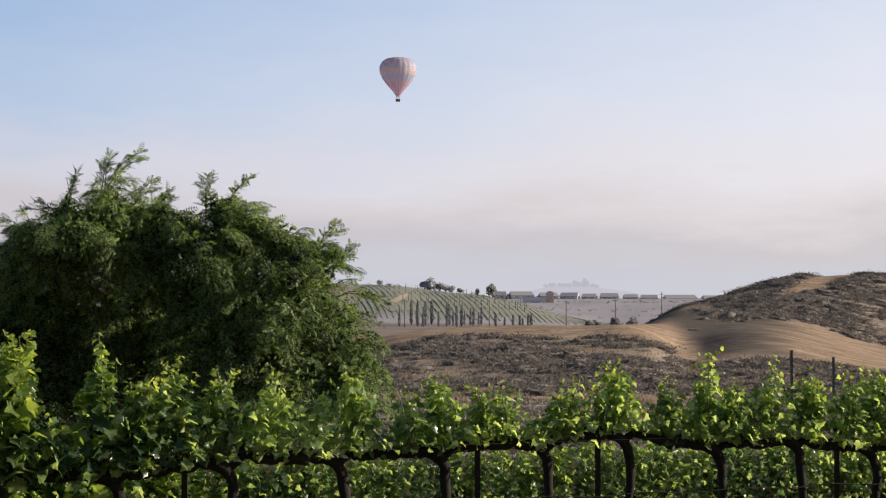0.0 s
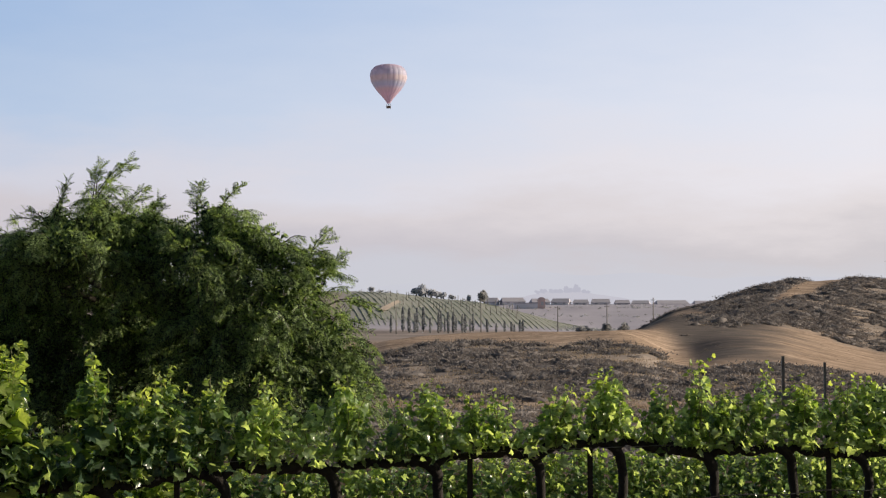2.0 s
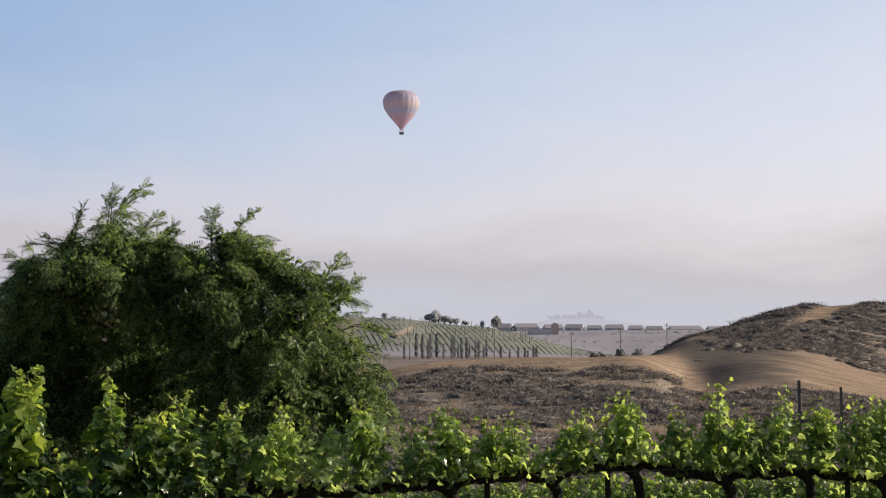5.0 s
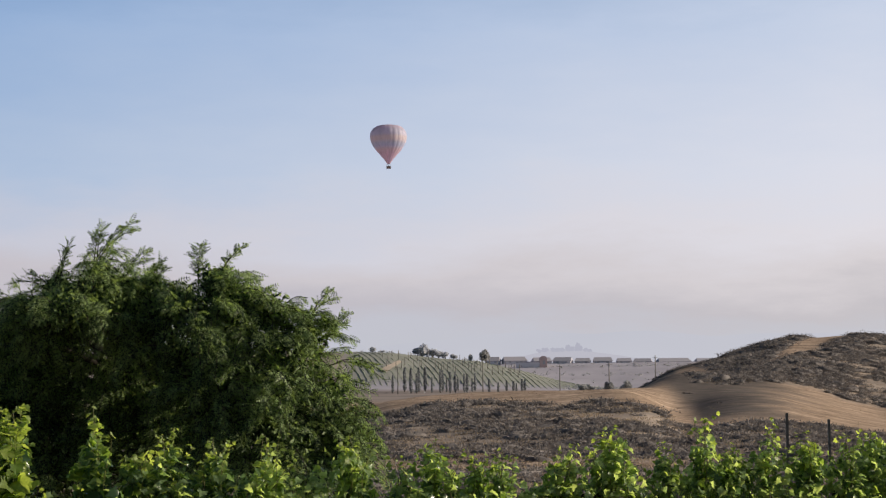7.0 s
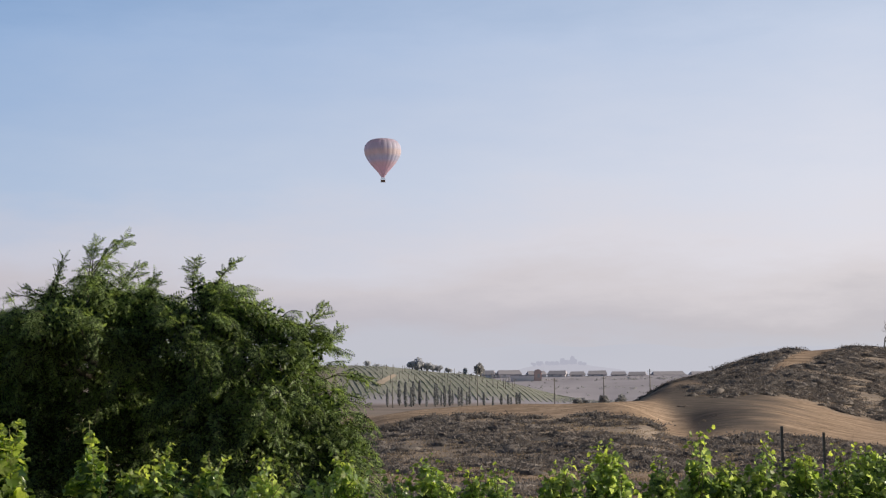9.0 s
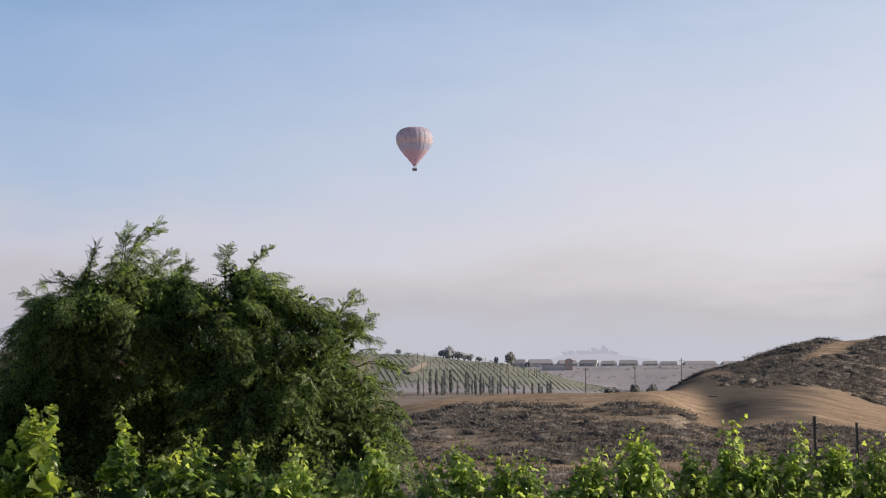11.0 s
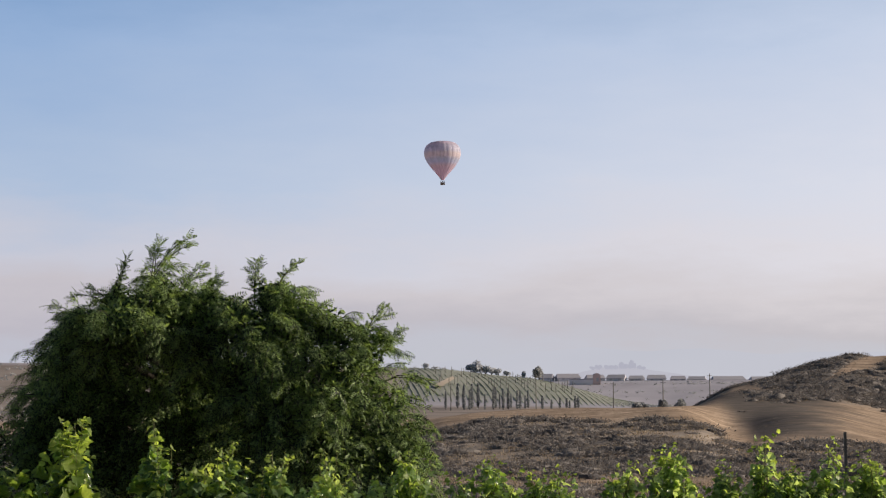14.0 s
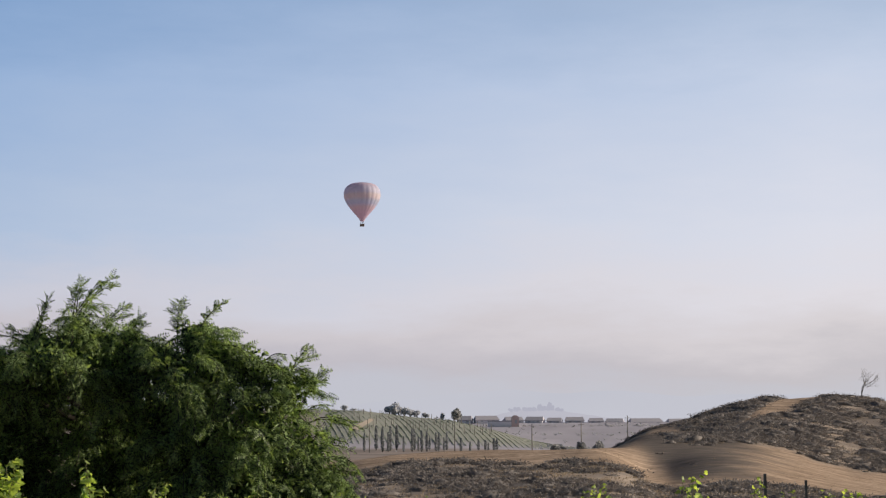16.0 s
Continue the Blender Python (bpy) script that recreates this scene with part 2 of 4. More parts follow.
def tube(points, radii, sides=7, cap=True):
    """A tube along points, as quads."""
    pts = np.asarray(points, float)
    n = len(pts)
    tan = np.gradient(pts, axis=0)
    tan /= np.linalg.norm(tan, axis=1, keepdims=True) + 1e-9
    ref = np.array([0.31, 0.95, 0.05]) if abs(tan[:, 2]).mean() > 0.6 else np.array([0.05, 0.1, 0.99])
    a = np.cross(tan, ref)
    a /= np.linalg.norm(a, axis=1, keepdims=True) + 1e-9
    b = np.cross(tan, a)
    ang = np.linspace(0, 2 * np.pi, sides, endpoint=False)
    r = np.broadcast_to(np.asarray(radii, float), (n,))
    v = pts[:, None] + r[:, None, None] * (np.cos(ang)[None, :, None] * a[:, None] + np.sin(ang)[None, :, None] * b[:, None])
    i, j = np.meshgrid(np.arange(n - 1), np.arange(sides), indexing="ij")
    k = (j + 1) % sides
    f = np.stack([i * sides + j, i * sides + k, (i + 1) * sides + k, (i + 1) * sides + j], -1).reshape(-1, 4)
    v = v.reshape(-1, 3)
    if cap:
        v = np.concatenate([v, pts[[0]], pts[[-1]]])
        c0, c1 = n * sides, n * sides + 1
        s = np.arange(sides)
        s2 = (s + 1) % sides
        f = np.concatenate([f, np.stack([s2, s, np.full(sides, c0), np.full(sides, c0)], -1),
                            np.stack([s + (n - 1) * sides, s2 + (n - 1) * sides, np.full(sides, c1), np.full(sides, c1)], -1)])
    return v, f


def tube_mesh(name, tubes, mat, smooth=True):
    v, f = merge(tubes)
    me = bpy.data.meshes.new(name)
    me.from_pydata(v.tolist(), [], [list(dict.fromkeys(q)) for q in f.tolist()])
    if smooth:
        me.polygons.foreach_set("use_smooth", [True] * len(me.polygons))
    me.materials.append(mat)
    return me


def smoothstep(a, b, x):
    t = np.clip((np.asarray(x, float) - a) / (b - a), 0, 1)
    return t * t * (3 - 2 * t)


# ---- the lie of the land ----
# A bearing mark b = 784 + 2926 * x / y, and a drop mark e = 535 - 2926 * (z - 2) / y, both as seen from the spot where the camera stands.
FOCAL = 2926.0


def lift(y, e):
    return 2.0 - y * (np.asarray(e) - 535.0) / FOCAL


def at_mark(b, e, y):
    return Vector((y * (b - 784.0) / FOCAL, y, float(lift(y, e))))


def curve(pairs, b):
    return np.interp(b, [p[0] for p in pairs], [p[1] for p in pairs])


FRONT_CREST = [(-400, 600), (560, 606), (640, 602), (700, 590), (750, 584), (850, 580), (950, 577), (1050, 573), (1100, 569), (1200, 559)]
HILL_CREST = [(1100, 566), (1130, 557), (1180, 548), (1260, 530), (1300, 521), (1350, 503), (1405, 487), (1460, 487), (1520, 484), (1560, 486), (1600, 489), (1650, 492), (1800, 500)]
FIELD_TOP = [(1130, 560), (1180, 560), (1230, 563), (1400, 578), (1480, 594), (1560, 614), (1800, 650)]
FIELD_FOOT = [(1130, 606), (1240, 629), (1400, 635), (1568, 656), (1800, 690)]
VINE_CREST = [(-400, 476), (-110, 483), (660, 499), (700, 501), (750, 508), (800, 514), (860, 519), (900, 527), (950, 541), (1000, 556), (1050, 568), (1100, 575)]
AZ = np.unique(np.concatenate([np.linspace(-180, -19, 28), np.linspace(-19, 19, 270), np.linspace(19, 180, 28)]))
RAD = np.unique(np.concatenate([np.geomspace(0.02, 60, 90), np.linspace(60, 330, 136), np.geomspace(330, 4850, 80)]))
WAYS = np.array([40, 70, 86, 120, 150, 190, 230, 262, 310, 400, 520, 610, 700, 790, 860, 975, 1080, 1500, 2500, 5000.0])


def land_table():
    b = 784 + FOCAL * np.tan(np.radians(np.clip(AZ, -30, 30)))
    w = smoothstep(1085, 1215, b)
    left = smoothstep(700, 560, b)
    zc = lift(150, curve(FRONT_CREST, b))
    right = {120: lift(120, curve(FIELD_FOOT, b)), 150: lift(150, 0.56 * curve(FIELD_FOOT, b) + 0.44 * curve(FIELD_TOP, b)), 190: lift(190, curve(FIELD_TOP, b)),
             262: lift(262, curve(HILL_CREST, b))}
    right[230] = 0.45 * right[190] + 0.55 * right[262] + 0.25
    front = {120: -3.2 + (zc + 3.2) * 0.55, 150: zc, 190: zc - 1.6, 230: zc - 3.0, 262: zc - 4.0}
    table = {40: -2.0 + 0 * b, 70: -2.8 + 0 * b, 86: -3.2 + 0 * b}
    for y in (120, 150, 190, 230, 262):
        table[y] = front[y] * (1 - w) + right[y] * w
    table[310] = -4.6 * (1 - w) + (right[262] - 3.5) * w
    table[400] = -4.9 + 0 * b
    foot, crest = lift(520, 577 + 0 * b), lift(700, curve(VINE_CREST, b))
    table[520] = foot * (1 - w) - 8 * w
    table[610] = (0.5 * foot + 0.5 * crest) * (1 - w) - 8 * w
    table[700] = crest * (1 - w) - 8 * w
    ridge = smoothstep(820, 900, b)
    table[790] = crest - 3.0 - 4 * ridge
    table[860] = -4.0 * ridge + (crest - 8) * (1 - ridge)
    table[975] = 5.9 * ridge + (crest - 9) * (1 - ridge)
    table[1080] = 1.0 * ridge + (crest - 12) * (1 - ridge)
    for y in (1500, 2500, 5000):
        table[y] = -8.0 + 0 * b
    # a hollow with a steep bank on the side away from the sun, where the field meets the crest
    fold = 0.5 * np.exp(-((b - 1345) / 85) ** 2) - 0.8 * np.exp(-((b - 1205) / 66) ** 2)
    table[150] = table[150] + fold
    table[190] = table[190] + 0.15 * fold
    table[120] = table[120] + 0.45 * fold
    cols = np.stack([table[int(y)] for y in WAYS])
    out = np.empty((len(AZ), len(RAD)))
    for i in range(len(AZ)):
        c = max(math.cos(radians(AZ[i])), 0.7)
        out[i] = np.interp(np.log(RAD * c), np.log(WAYS), cols[:, i])
    # round the breaks of slope
    k = np.exp(-np.linspace(-2, 2, 7) ** 2)
    k /= k.sum()
    pad = np.pad(out, ((0, 0), (3, 3)), mode="edge")
    soft = sum(k[j] * pad[:, j:j + out.shape[1]] for j in range(7))
    out = soft
    # the vineyard terrace near by follows the rows
    x, y = RAD[None] * np.sin(np.radians(AZ))[:, None], RAD[None] * np.cos(np.radians(AZ))[:, None]
    s = y - 0.374 * x
    near = np.interp(s, [-10, 8, 12.4, 13.8, 17, 21, 30, 45], [0.3, 0.2, -0.06, -0.14, -0.95, -1.25, -1.6, -2.1])
    t = smoothstep(26, 42, RAD)[None]
    out = near * (1 - t) + out * t
    return out


LAND = land_table()


def bumps(x, y):
    """Unevenness of the ground."""
    d = np.hypot(x, y)
    a = np.sin(x * 0.21 + 1.3 * np.sin(y * 0.13)) * np.sin(y * 0.17 + 1.1 * np.sin(x * 0.09))
    c = np.sin(x * 0.83 + 2 * np.sin(y * 0.41)) * np.sin(y * 0.71 + np.sin(x * 0.57))
    return (0.22 * a + 0.022 * c) * smoothstep(60, 100, d) * (1 - 0.5 * smoothstep(300, 500, d)) + 0.02 * c * smoothstep(30, 5, d)


def ground_z(x, y):
    """Height of the ground at places x, y."""
    x, y = np.atleast_1d(np.asarray(x, float)), np.atleast_1d(np.asarray(y, float))
    r, a = np.clip(np.hypot(x, y), RAD[0], RAD[-1] - 1), np.degrees(np.arctan2(x, y))
    i, j = np.clip(np.searchsorted(AZ, a) - 1, 0, len(AZ) - 2), np.clip(np.searchsorted(RAD, r) - 1, 0, len(RAD) - 2)
    u, v = (a - AZ[i]) / (AZ[i + 1] - AZ[i]), (r - RAD[j]) / (RAD[j + 1] - RAD[j])
    z = (LAND[i, j] * (1 - u) + LAND[i + 1, j] * u) * (1 - v) + (LAND[i, j + 1] * (1 - u) + LAND[i + 1, j + 1] * u) * v
    return z + bumps(x, y)


def bearing(x, y):
    return 784 + FOCAL * np.asarray(x) / np.asarray(y)


def straw_field(b, y):
    """Where mown straw lies bare of scrub: the crest strip, the field on the hill, the track on the summit."""
    edge = 16 * np.sin(b * 0.021) + 7 * np.sin(b * 0.063 + 1)
    foot = np.interp(b, [560, 640, 750, 950, 1080, 1150, 1200, 1250, 1300], [131, 133, 135, 136, 134, 128, 121, 117, 117])
    field = smoothstep(-3, 3, y - foot + 0.1 * edge) * np.where(b > 1190, smoothstep(194, 188, y + 0.2 * edge), 1.0)
    up = np.clip((y - 222) / 40, 0, 1.3)
    across = b - (1376 + 84 * up) + 0.3 * edge
    lane = smoothstep(-14 - 16 * up, -6 - 12 * up, across) * smoothstep(20 + 44 * up, 10 + 30 * up, across) * smoothstep(218, 224, y)
    low_saddle = smoothstep(184, 190, y) * smoothstep(220, 212, y) * smoothstep(1268, 1228, b) * smoothstep(1120, 1160, b)
    saddle = smoothstep(212, 222, y) * smoothstep(256, 252, y) * smoothstep(1290, 1240, b) * smoothstep(1090, 1140, b)
    return np.clip(np.maximum.reduce([field, lane, saddle, low_saddle]), 0, 1)


def make_ground():
    x, y = RAD[None] * np.sin(np.radians(AZ))[:, None], RAD[None] * np.cos(np.radians(AZ))[:, None]
    z = LAND + bumps(x, y)
    n, k = z.shape
    v = np.stack([x, y, z], -1).reshape(-1, 3)
    i, j = np.meshgrid(np.arange(n - 1), np.arange(k - 1), indexing="ij")
    f = np.stack([i * k + j, i * k + j + 1, (i + 1) * k + j + 1, (i + 1) * k + j], -1).reshape(-1, 4)
    m = bpy.data.materials.new("land")
    m.use_nodes = True
    nd, l = m.node_tree.nodes, m.node_tree.links
    p = nd["Principled BSDF"]
    p.inputs["Roughness"].default_value, p.inputs["Specular IOR Level"].default_value = 0.95, 0.0
    tc = nd.new("ShaderNodeTexCoord")

    def tex(scale, detail, stretch_by=None):
        t = nd.new("ShaderNodeTexNoise")
        t.inputs["Scale"].default_value, t.inputs["Detail"].default_value = scale, detail
        if stretch_by:
            mp = nd.new("ShaderNodeMapping")
            mp.inputs["Scale"].default_value = stretch_by
            l.new(tc.outputs["Object"], mp.inputs["Vector"])
            l.new(mp.outputs[0], t.inputs["Vector"])
        else:
            l.new(tc.outputs["Object"], t.inputs["Vector"])
        return t

    def ramp(t, a, b2, lo=0.35, hi=0.65):
        r = nd.new("ShaderNodeValToRGB")
        e = r.color_ramp.elements
        e[0].position, e[0].color, e[1].position, e[1].color = lo, (*a, 1), hi, (*b2, 1)
        l.new(t.outputs["Fac"], r.inputs[0])
        return r

    def blend(fac, a, b2):
        mx = nd.new("ShaderNodeMix")
        mx.data_type = "RGBA"
        l.new(fac, mx.inputs["Factor"])
        l.new(a, mx.inputs["A"])
        l.new(b2, mx.inputs["B"])
        return mx.outputs["Result"]

    def attribute(name):
        a = nd.new("ShaderNodeAttribute")
        a.attribute_name = name
        return a.outputs["Fac"]

    streak = tex(0.3, 8, (0.5, 1.6, 1.0))
    fine = tex(2.2, 5)
    straw = ramp(streak, (0.362, 0.28, 0.218), (0.53, 0.415, 0.33))
    tuft = ramp(tex(3.5, 4, (0.5, 1.4, 1.0)), (0.62, 0.6, 0.58), (1.25, 1.22, 1.2), 0.3, 0.7)
    flecked = nd.new("ShaderNodeMix")
    flecked.data_type, flecked.blend_type = "RGBA", "MULTIPLY"
    flecked.inputs["Factor"].default_value = 1.0
    l.new(straw.outputs[0], flecked.inputs["A"])
    l.new(tuft.outputs[0], flecked.inputs["B"])
    swaths = ramp(tex(1.0, 8, (0.24, 1.2, 1.0)), (0.72, 0.705, 0.69), (1.12, 1.12, 1.12), 0.36, 0.62)
    mown = nd.new("ShaderNodeMix")
    mown.data_type, mown.blend_type = "RGBA", "MULTIPLY"
    mown.inputs["Factor"].default_value = 1.0
    l.new(flecked.outputs["Result"], mown.inputs["A"])
    l.new(swaths.outputs[0], mown.inputs["B"])
    dull = ramp(tex(0.22, 6, (0.6, 1.3, 1.0)), (0.25, 0.214, 0.192), (0.45, 0.375, 0.318), 0.4, 0.62)
    soil = ramp(fine, (0.055, 0.045, 0.034), (0.13, 0.10, 0.075))
    # far ground colours carry painted valley haze; green comes out lavender
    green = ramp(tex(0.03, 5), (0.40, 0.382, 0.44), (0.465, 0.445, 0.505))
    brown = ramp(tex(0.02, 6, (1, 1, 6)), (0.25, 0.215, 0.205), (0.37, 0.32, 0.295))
    c = blend(attribute("straw"), dull.outputs[0], mown.outputs["Result"])
    # dark tone for the painted shadow in the field's hollow
    field_shade = ramp(tex(1.1, 9, (0.35, 1.7, 1.0)), (0.105, 0.094, 0.09), (0.2, 0.172, 0.157))
    c = blend(attribute("field_shade"), c, field_shade.outputs[0])
    dirt = ramp(tex(0.5, 6, (0.4, 1.2, 1.0)), (0.33, 0.25, 0.205), (0.5, 0.39, 0.315))
    c = blend(attribute("track"), c, dirt.outputs[0])
    c = blend(attribute("near"), c, soil.outputs[0])
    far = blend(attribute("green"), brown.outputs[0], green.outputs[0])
    # slope grass, paled with the same painted haze
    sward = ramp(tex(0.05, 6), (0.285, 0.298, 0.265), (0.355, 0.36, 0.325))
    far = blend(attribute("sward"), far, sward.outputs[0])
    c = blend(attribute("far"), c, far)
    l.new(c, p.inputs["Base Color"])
    bp = nd.new("ShaderNodeBump")
    bp.inputs["Strength"].default_value, bp.inputs["Distance"].default_value = 0.2, 0.06
    l.new(streak.outputs["Fac"], bp.inputs["Height"])
    l.new(bp.outputs[0], p.inputs["Normal"])
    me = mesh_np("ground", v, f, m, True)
    b, d = bearing(x, np.maximum(y, 0.5)), np.hypot(x, y)
    crest = curve(VINE_CREST, b)
    mark = 535 - FOCAL * (z - 2) / np.maximum(y, 1)
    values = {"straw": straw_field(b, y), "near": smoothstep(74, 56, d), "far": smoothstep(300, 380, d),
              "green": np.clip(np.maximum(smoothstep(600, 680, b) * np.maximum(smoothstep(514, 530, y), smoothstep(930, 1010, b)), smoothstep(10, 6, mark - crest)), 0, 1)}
    # the hollow's shadow put into the ground colour, thinning out uphill in swaths
    swath = 26 * np.sin(y * 0.31 + 0.03 * b) + 18 * np.sin(y * 0.8 - 0.05 * b) + 12 * np.sin(y * 1.7 + 0.02 * b)
    values["field_shade"] = 1.0 * smoothstep(1146, 1198, b - 1.0 * (mark - 555)) * smoothstep(1490, 1300, b + swath + 0.3 * (mark - 590)) * smoothstep(118, 124, y) * smoothstep(226, 214, y)
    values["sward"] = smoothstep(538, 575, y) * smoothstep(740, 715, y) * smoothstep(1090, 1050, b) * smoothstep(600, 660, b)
    wander = 2.5 * np.sin(b * 0.013) + 1.2 * np.sin(b * 0.05 + 1)
    values["track"] = smoothstep(81, 84, y + wander) * smoothstep(93, 90, y + wander) * smoothstep(600, 700, b)
    for name, val in values.items():
        a = me.attributes.new(name, "FLOAT", "POINT")
        a.data.foreach_set("value", np.broadcast_to(val, z.shape).astype(np.float32).ravel())
    return tagged(new("ground", me), "dry straw-coloured hills and brown vineyard soil", "ground", kind="structure")


ground = make_ground()


def on_ground(b, y):
    x = y * (b - 784.0) / FOCAL
    return Vector((x, y, float(ground_z(x, y)[0])))


# ---- scrub on the hills ----


def make_scrub():
    """Low sage bushes, each a dome of small upright twig tufts."""
    dice = np.random.default_rng(21)
    total = 74000
    x = dice.uniform(-40, 75, total)
    y = dice.uniform(44, 285, total)
    b = bearing(x, y)
    keep = (b > -250) & (b < 1680) & ((y < 160) | (b > 1120)) & ((b < 80) | (b > 545))
    patch = np.sin(x * 0.33 + 2 * np.sin(y * 0.11)) + np.sin(y * 0.9 + 1.7 * np.sin(x * 0.23)) + 0.9 * np.sin(x * 0.8 + y * 0.5 + np.sin(y * 0.37))
    chance = np.maximum((1 - straw_field(b, y)) ** 3, 0.0012) * (np.where(y > 190, 0.22, 0.04 + 0.3 * smoothstep(115, 85, y)) + np.where(y > 190, 0.78, 0.96 - 0.3 * smoothstep(115, 85, y)) * smoothstep(-0.75, 0.35, patch)) * (0.8 + 0.2 * smoothstep(70, 84, y))
    chance = chance * np.where((y > 82) & (y < 91) & (b > 640), 0.12, 1.0)
    open_grass = smoothstep(1360, 1440, b) * smoothstep(196, 206, y)
    chance = chance * (1 - open_grass * (1 - smoothstep(-1.2, -0.5, np.sin(x * 0.55 + 1.2 * np.sin(y * 0.2)) + 0.7 * np.sin(y * 0.4 + 0.3 * x))))
    chance = np.where((y > 254) & (y < 264) & (b < 1300), 0.9, chance)
    keep &= dice.random(total) < chance * np.where(y > 190, 0.95, 0.8)
    x, y = x[keep], y[keep]
    n = len(x)
    size = (dice.uniform(0.3, 0.95, n) + (dice.random(n) < 0.22) * dice.uniform(0.25, 0.8, n)) * np.where(y > 190, np.where((y > 250) & (bearing(x, y) < 1300), 0.75, 1.25), 0.9) * np.where(y < 78, 0.75, 1.0)
    z = ground_z(x, y)
    # soft mounds
    rings, around = 3, 7
    el, az = np.linspace(-0.1, np.pi / 2 - 0.12, rings), np.arange(around) * 2 * np.pi / around
    dome = np.stack([np.cos(el)[:, None] * np.cos(az), np.cos(el)[:, None] * np.sin(az), np.sin(el)[:, None] + 0 * az], -1).reshape(-1, 3)
    dome = np.concatenate([dome, [[0, 0, 1.0]]])
    i, j = np.meshgrid(np.arange(rings - 1), np.arange(around), indexing="ij")
    k = (j + 1) % around
    lower = np.concatenate([np.stack([i * around + j, i * around + k, (i + 1) * around + k], -1).reshape(-1, 3), np.stack([i * around + j, (i + 1) * around + k, (i + 1) * around + j], -1).reshape(-1, 3)])
    jj = np.arange(around)
    top = (rings - 1) * around
    tris = np.stack([top + jj, top + (jj + 1) % around, np.full(around, len(dome) - 1)], -1)
    turn = dice.normal(0.1, 0.45, n)
    wide, tall = size[:, None] * np.stack([dice.uniform(1.1, 2.6, n), dice.uniform(0.7, 1.2, n)], -1), size * dice.uniform(0.36, 0.66, n)
    lumps = 1 + dice.normal(0, 0.24, (n, len(dome), 1))
    v = dome[None] * lumps * 0.4
    cs, sn = np.cos(turn)[:, None], np.sin(turn)[:, None]
    vx, vy = v[..., 0] * wide[:, :1], v[..., 1] * wide[:, 1:]
    v = np.stack([vx * cs - vy * sn + x[:, None], vx * sn + vy * cs + y[:, None], v[..., 2] * tall[:, None] + z[:, None] - 0.03], -1)
    f = (np.concatenate([lower, tris])[None] + (np.arange(n) * len(dome))[:, None, None]).reshape(-1, 3)
    # twig tufts that fray the mounds
    tufts = 90
    th, ph = dice.uniform(0, 2 * np.pi, (n, tufts)), np.arccos(dice.uniform(0.0, 1, (n, tufts)))
    dirs = np.stack([np.sin(ph) * np.cos(th), np.sin(ph) * np.sin(th), np.cos(ph)], -1)
    flat = dirs * np.stack([wide[:, 0], wide[:, 1], tall], -1)[:, None] * dice.uniform(0.34, 0.72, (n, tufts, 1))
    flat = np.stack([flat[..., 0] * cs - flat[..., 1] * sn, flat[..., 0] * sn + flat[..., 1] * cs, flat[..., 2]], -1)
    where = np.stack([x, y, z - 0.03], -1)[:, None] + flat
    sc = (0.09 + 0.065 * size[:, None]) * dice.uniform(0.6, 1.4, (n, tufts))
    tv = np.array([[-0.3, 0, 0], [0.3, 0.1, 0.03], [0.0, 1.0, 0.05]])
    along = (dirs * np.array([1.3, 1.2, 0.45]) + dice.normal(0, 0.4, dirs.shape) + np.array([0.15, 0, 0.12])).reshape(-1, 3)
    face = (1.6 * dirs + dice.normal(0, 0.32, dirs.shape) + np.array([0, -0.2, 0.4])).reshape(-1, 3)
    v2, f2 = scatter(tv, np.array([[0, 1, 2]]), frames_of(along, face, sc.ravel(), where.reshape(-1, 3)))
    v, f = merge([(v.reshape(-1, 3), f), (v2, f2)])
    ob = new("hillside_scrub", mesh_np("hillside_scrub", v, f, SCRUB))
    return tagged(ob, "grey-brown sage scrub covering the dry hillsides", "scrub", kind="stuff")


make_scrub()


def make_dry_grass():
    """Thin straw-coloured grass tufts between the bushes and over the mown slopes."""
    dice = np.random.default_rng(57)
    total = 26000
    y = dice.uniform(58 ** 0.5, 262 ** 0.5, total) ** 2
    b = dice.uniform(520, 1660, total)
    x = y * (b - 784) / FOCAL
    bare = straw_field(b, y)
    keep = ((y < 150) | (b > 1120)) & (dice.random(total) < np.where(bare > 0.5, np.where(b > 1150, 0.05, 0.22), 0.75)) & ((b > 600) | (y < 100))
    x, y = x[keep][:11000], y[keep][:11000]
    n, blades = len(x), 8
    at = np.stack([x, y, ground_z(x, y) - 0.02], -1)[:, None] + dice.normal(0, 1, (n, blades, 3)) * np.array([0.28, 0.14, 0.0])
    along = dice.normal(0, 0.4, (n * blades, 3)) + np.array([0.15, 0, 1.0])
    face = dice.normal(0, 1, (n * blades, 3)) + np.array([0.2, -0.6, 0.2])
    tv = np.array([[-0.16, 0, 0], [0.16, 0.02, 0.02], [0.14, 0.6, 0.03], [-0.03, 1.0, 0.05]])
    m = frames_of(along, face, dice.uniform(0.08, 0.2, n * blades) * np.repeat(1 - 0.45 * straw_field(bearing(x, y), y), blades), at.reshape(-1, 3))
    ob = new("dry_grass", mesh_np("dry_grass", *scatter(tv, np.array([[0, 1, 2, 3]]), m), DRY_GRASS))
    return tagged(ob, "thin straw-coloured dry grass between the scrub", "grass", kind="stuff")


make_dry_grass()

# ---- the pepper tree ----


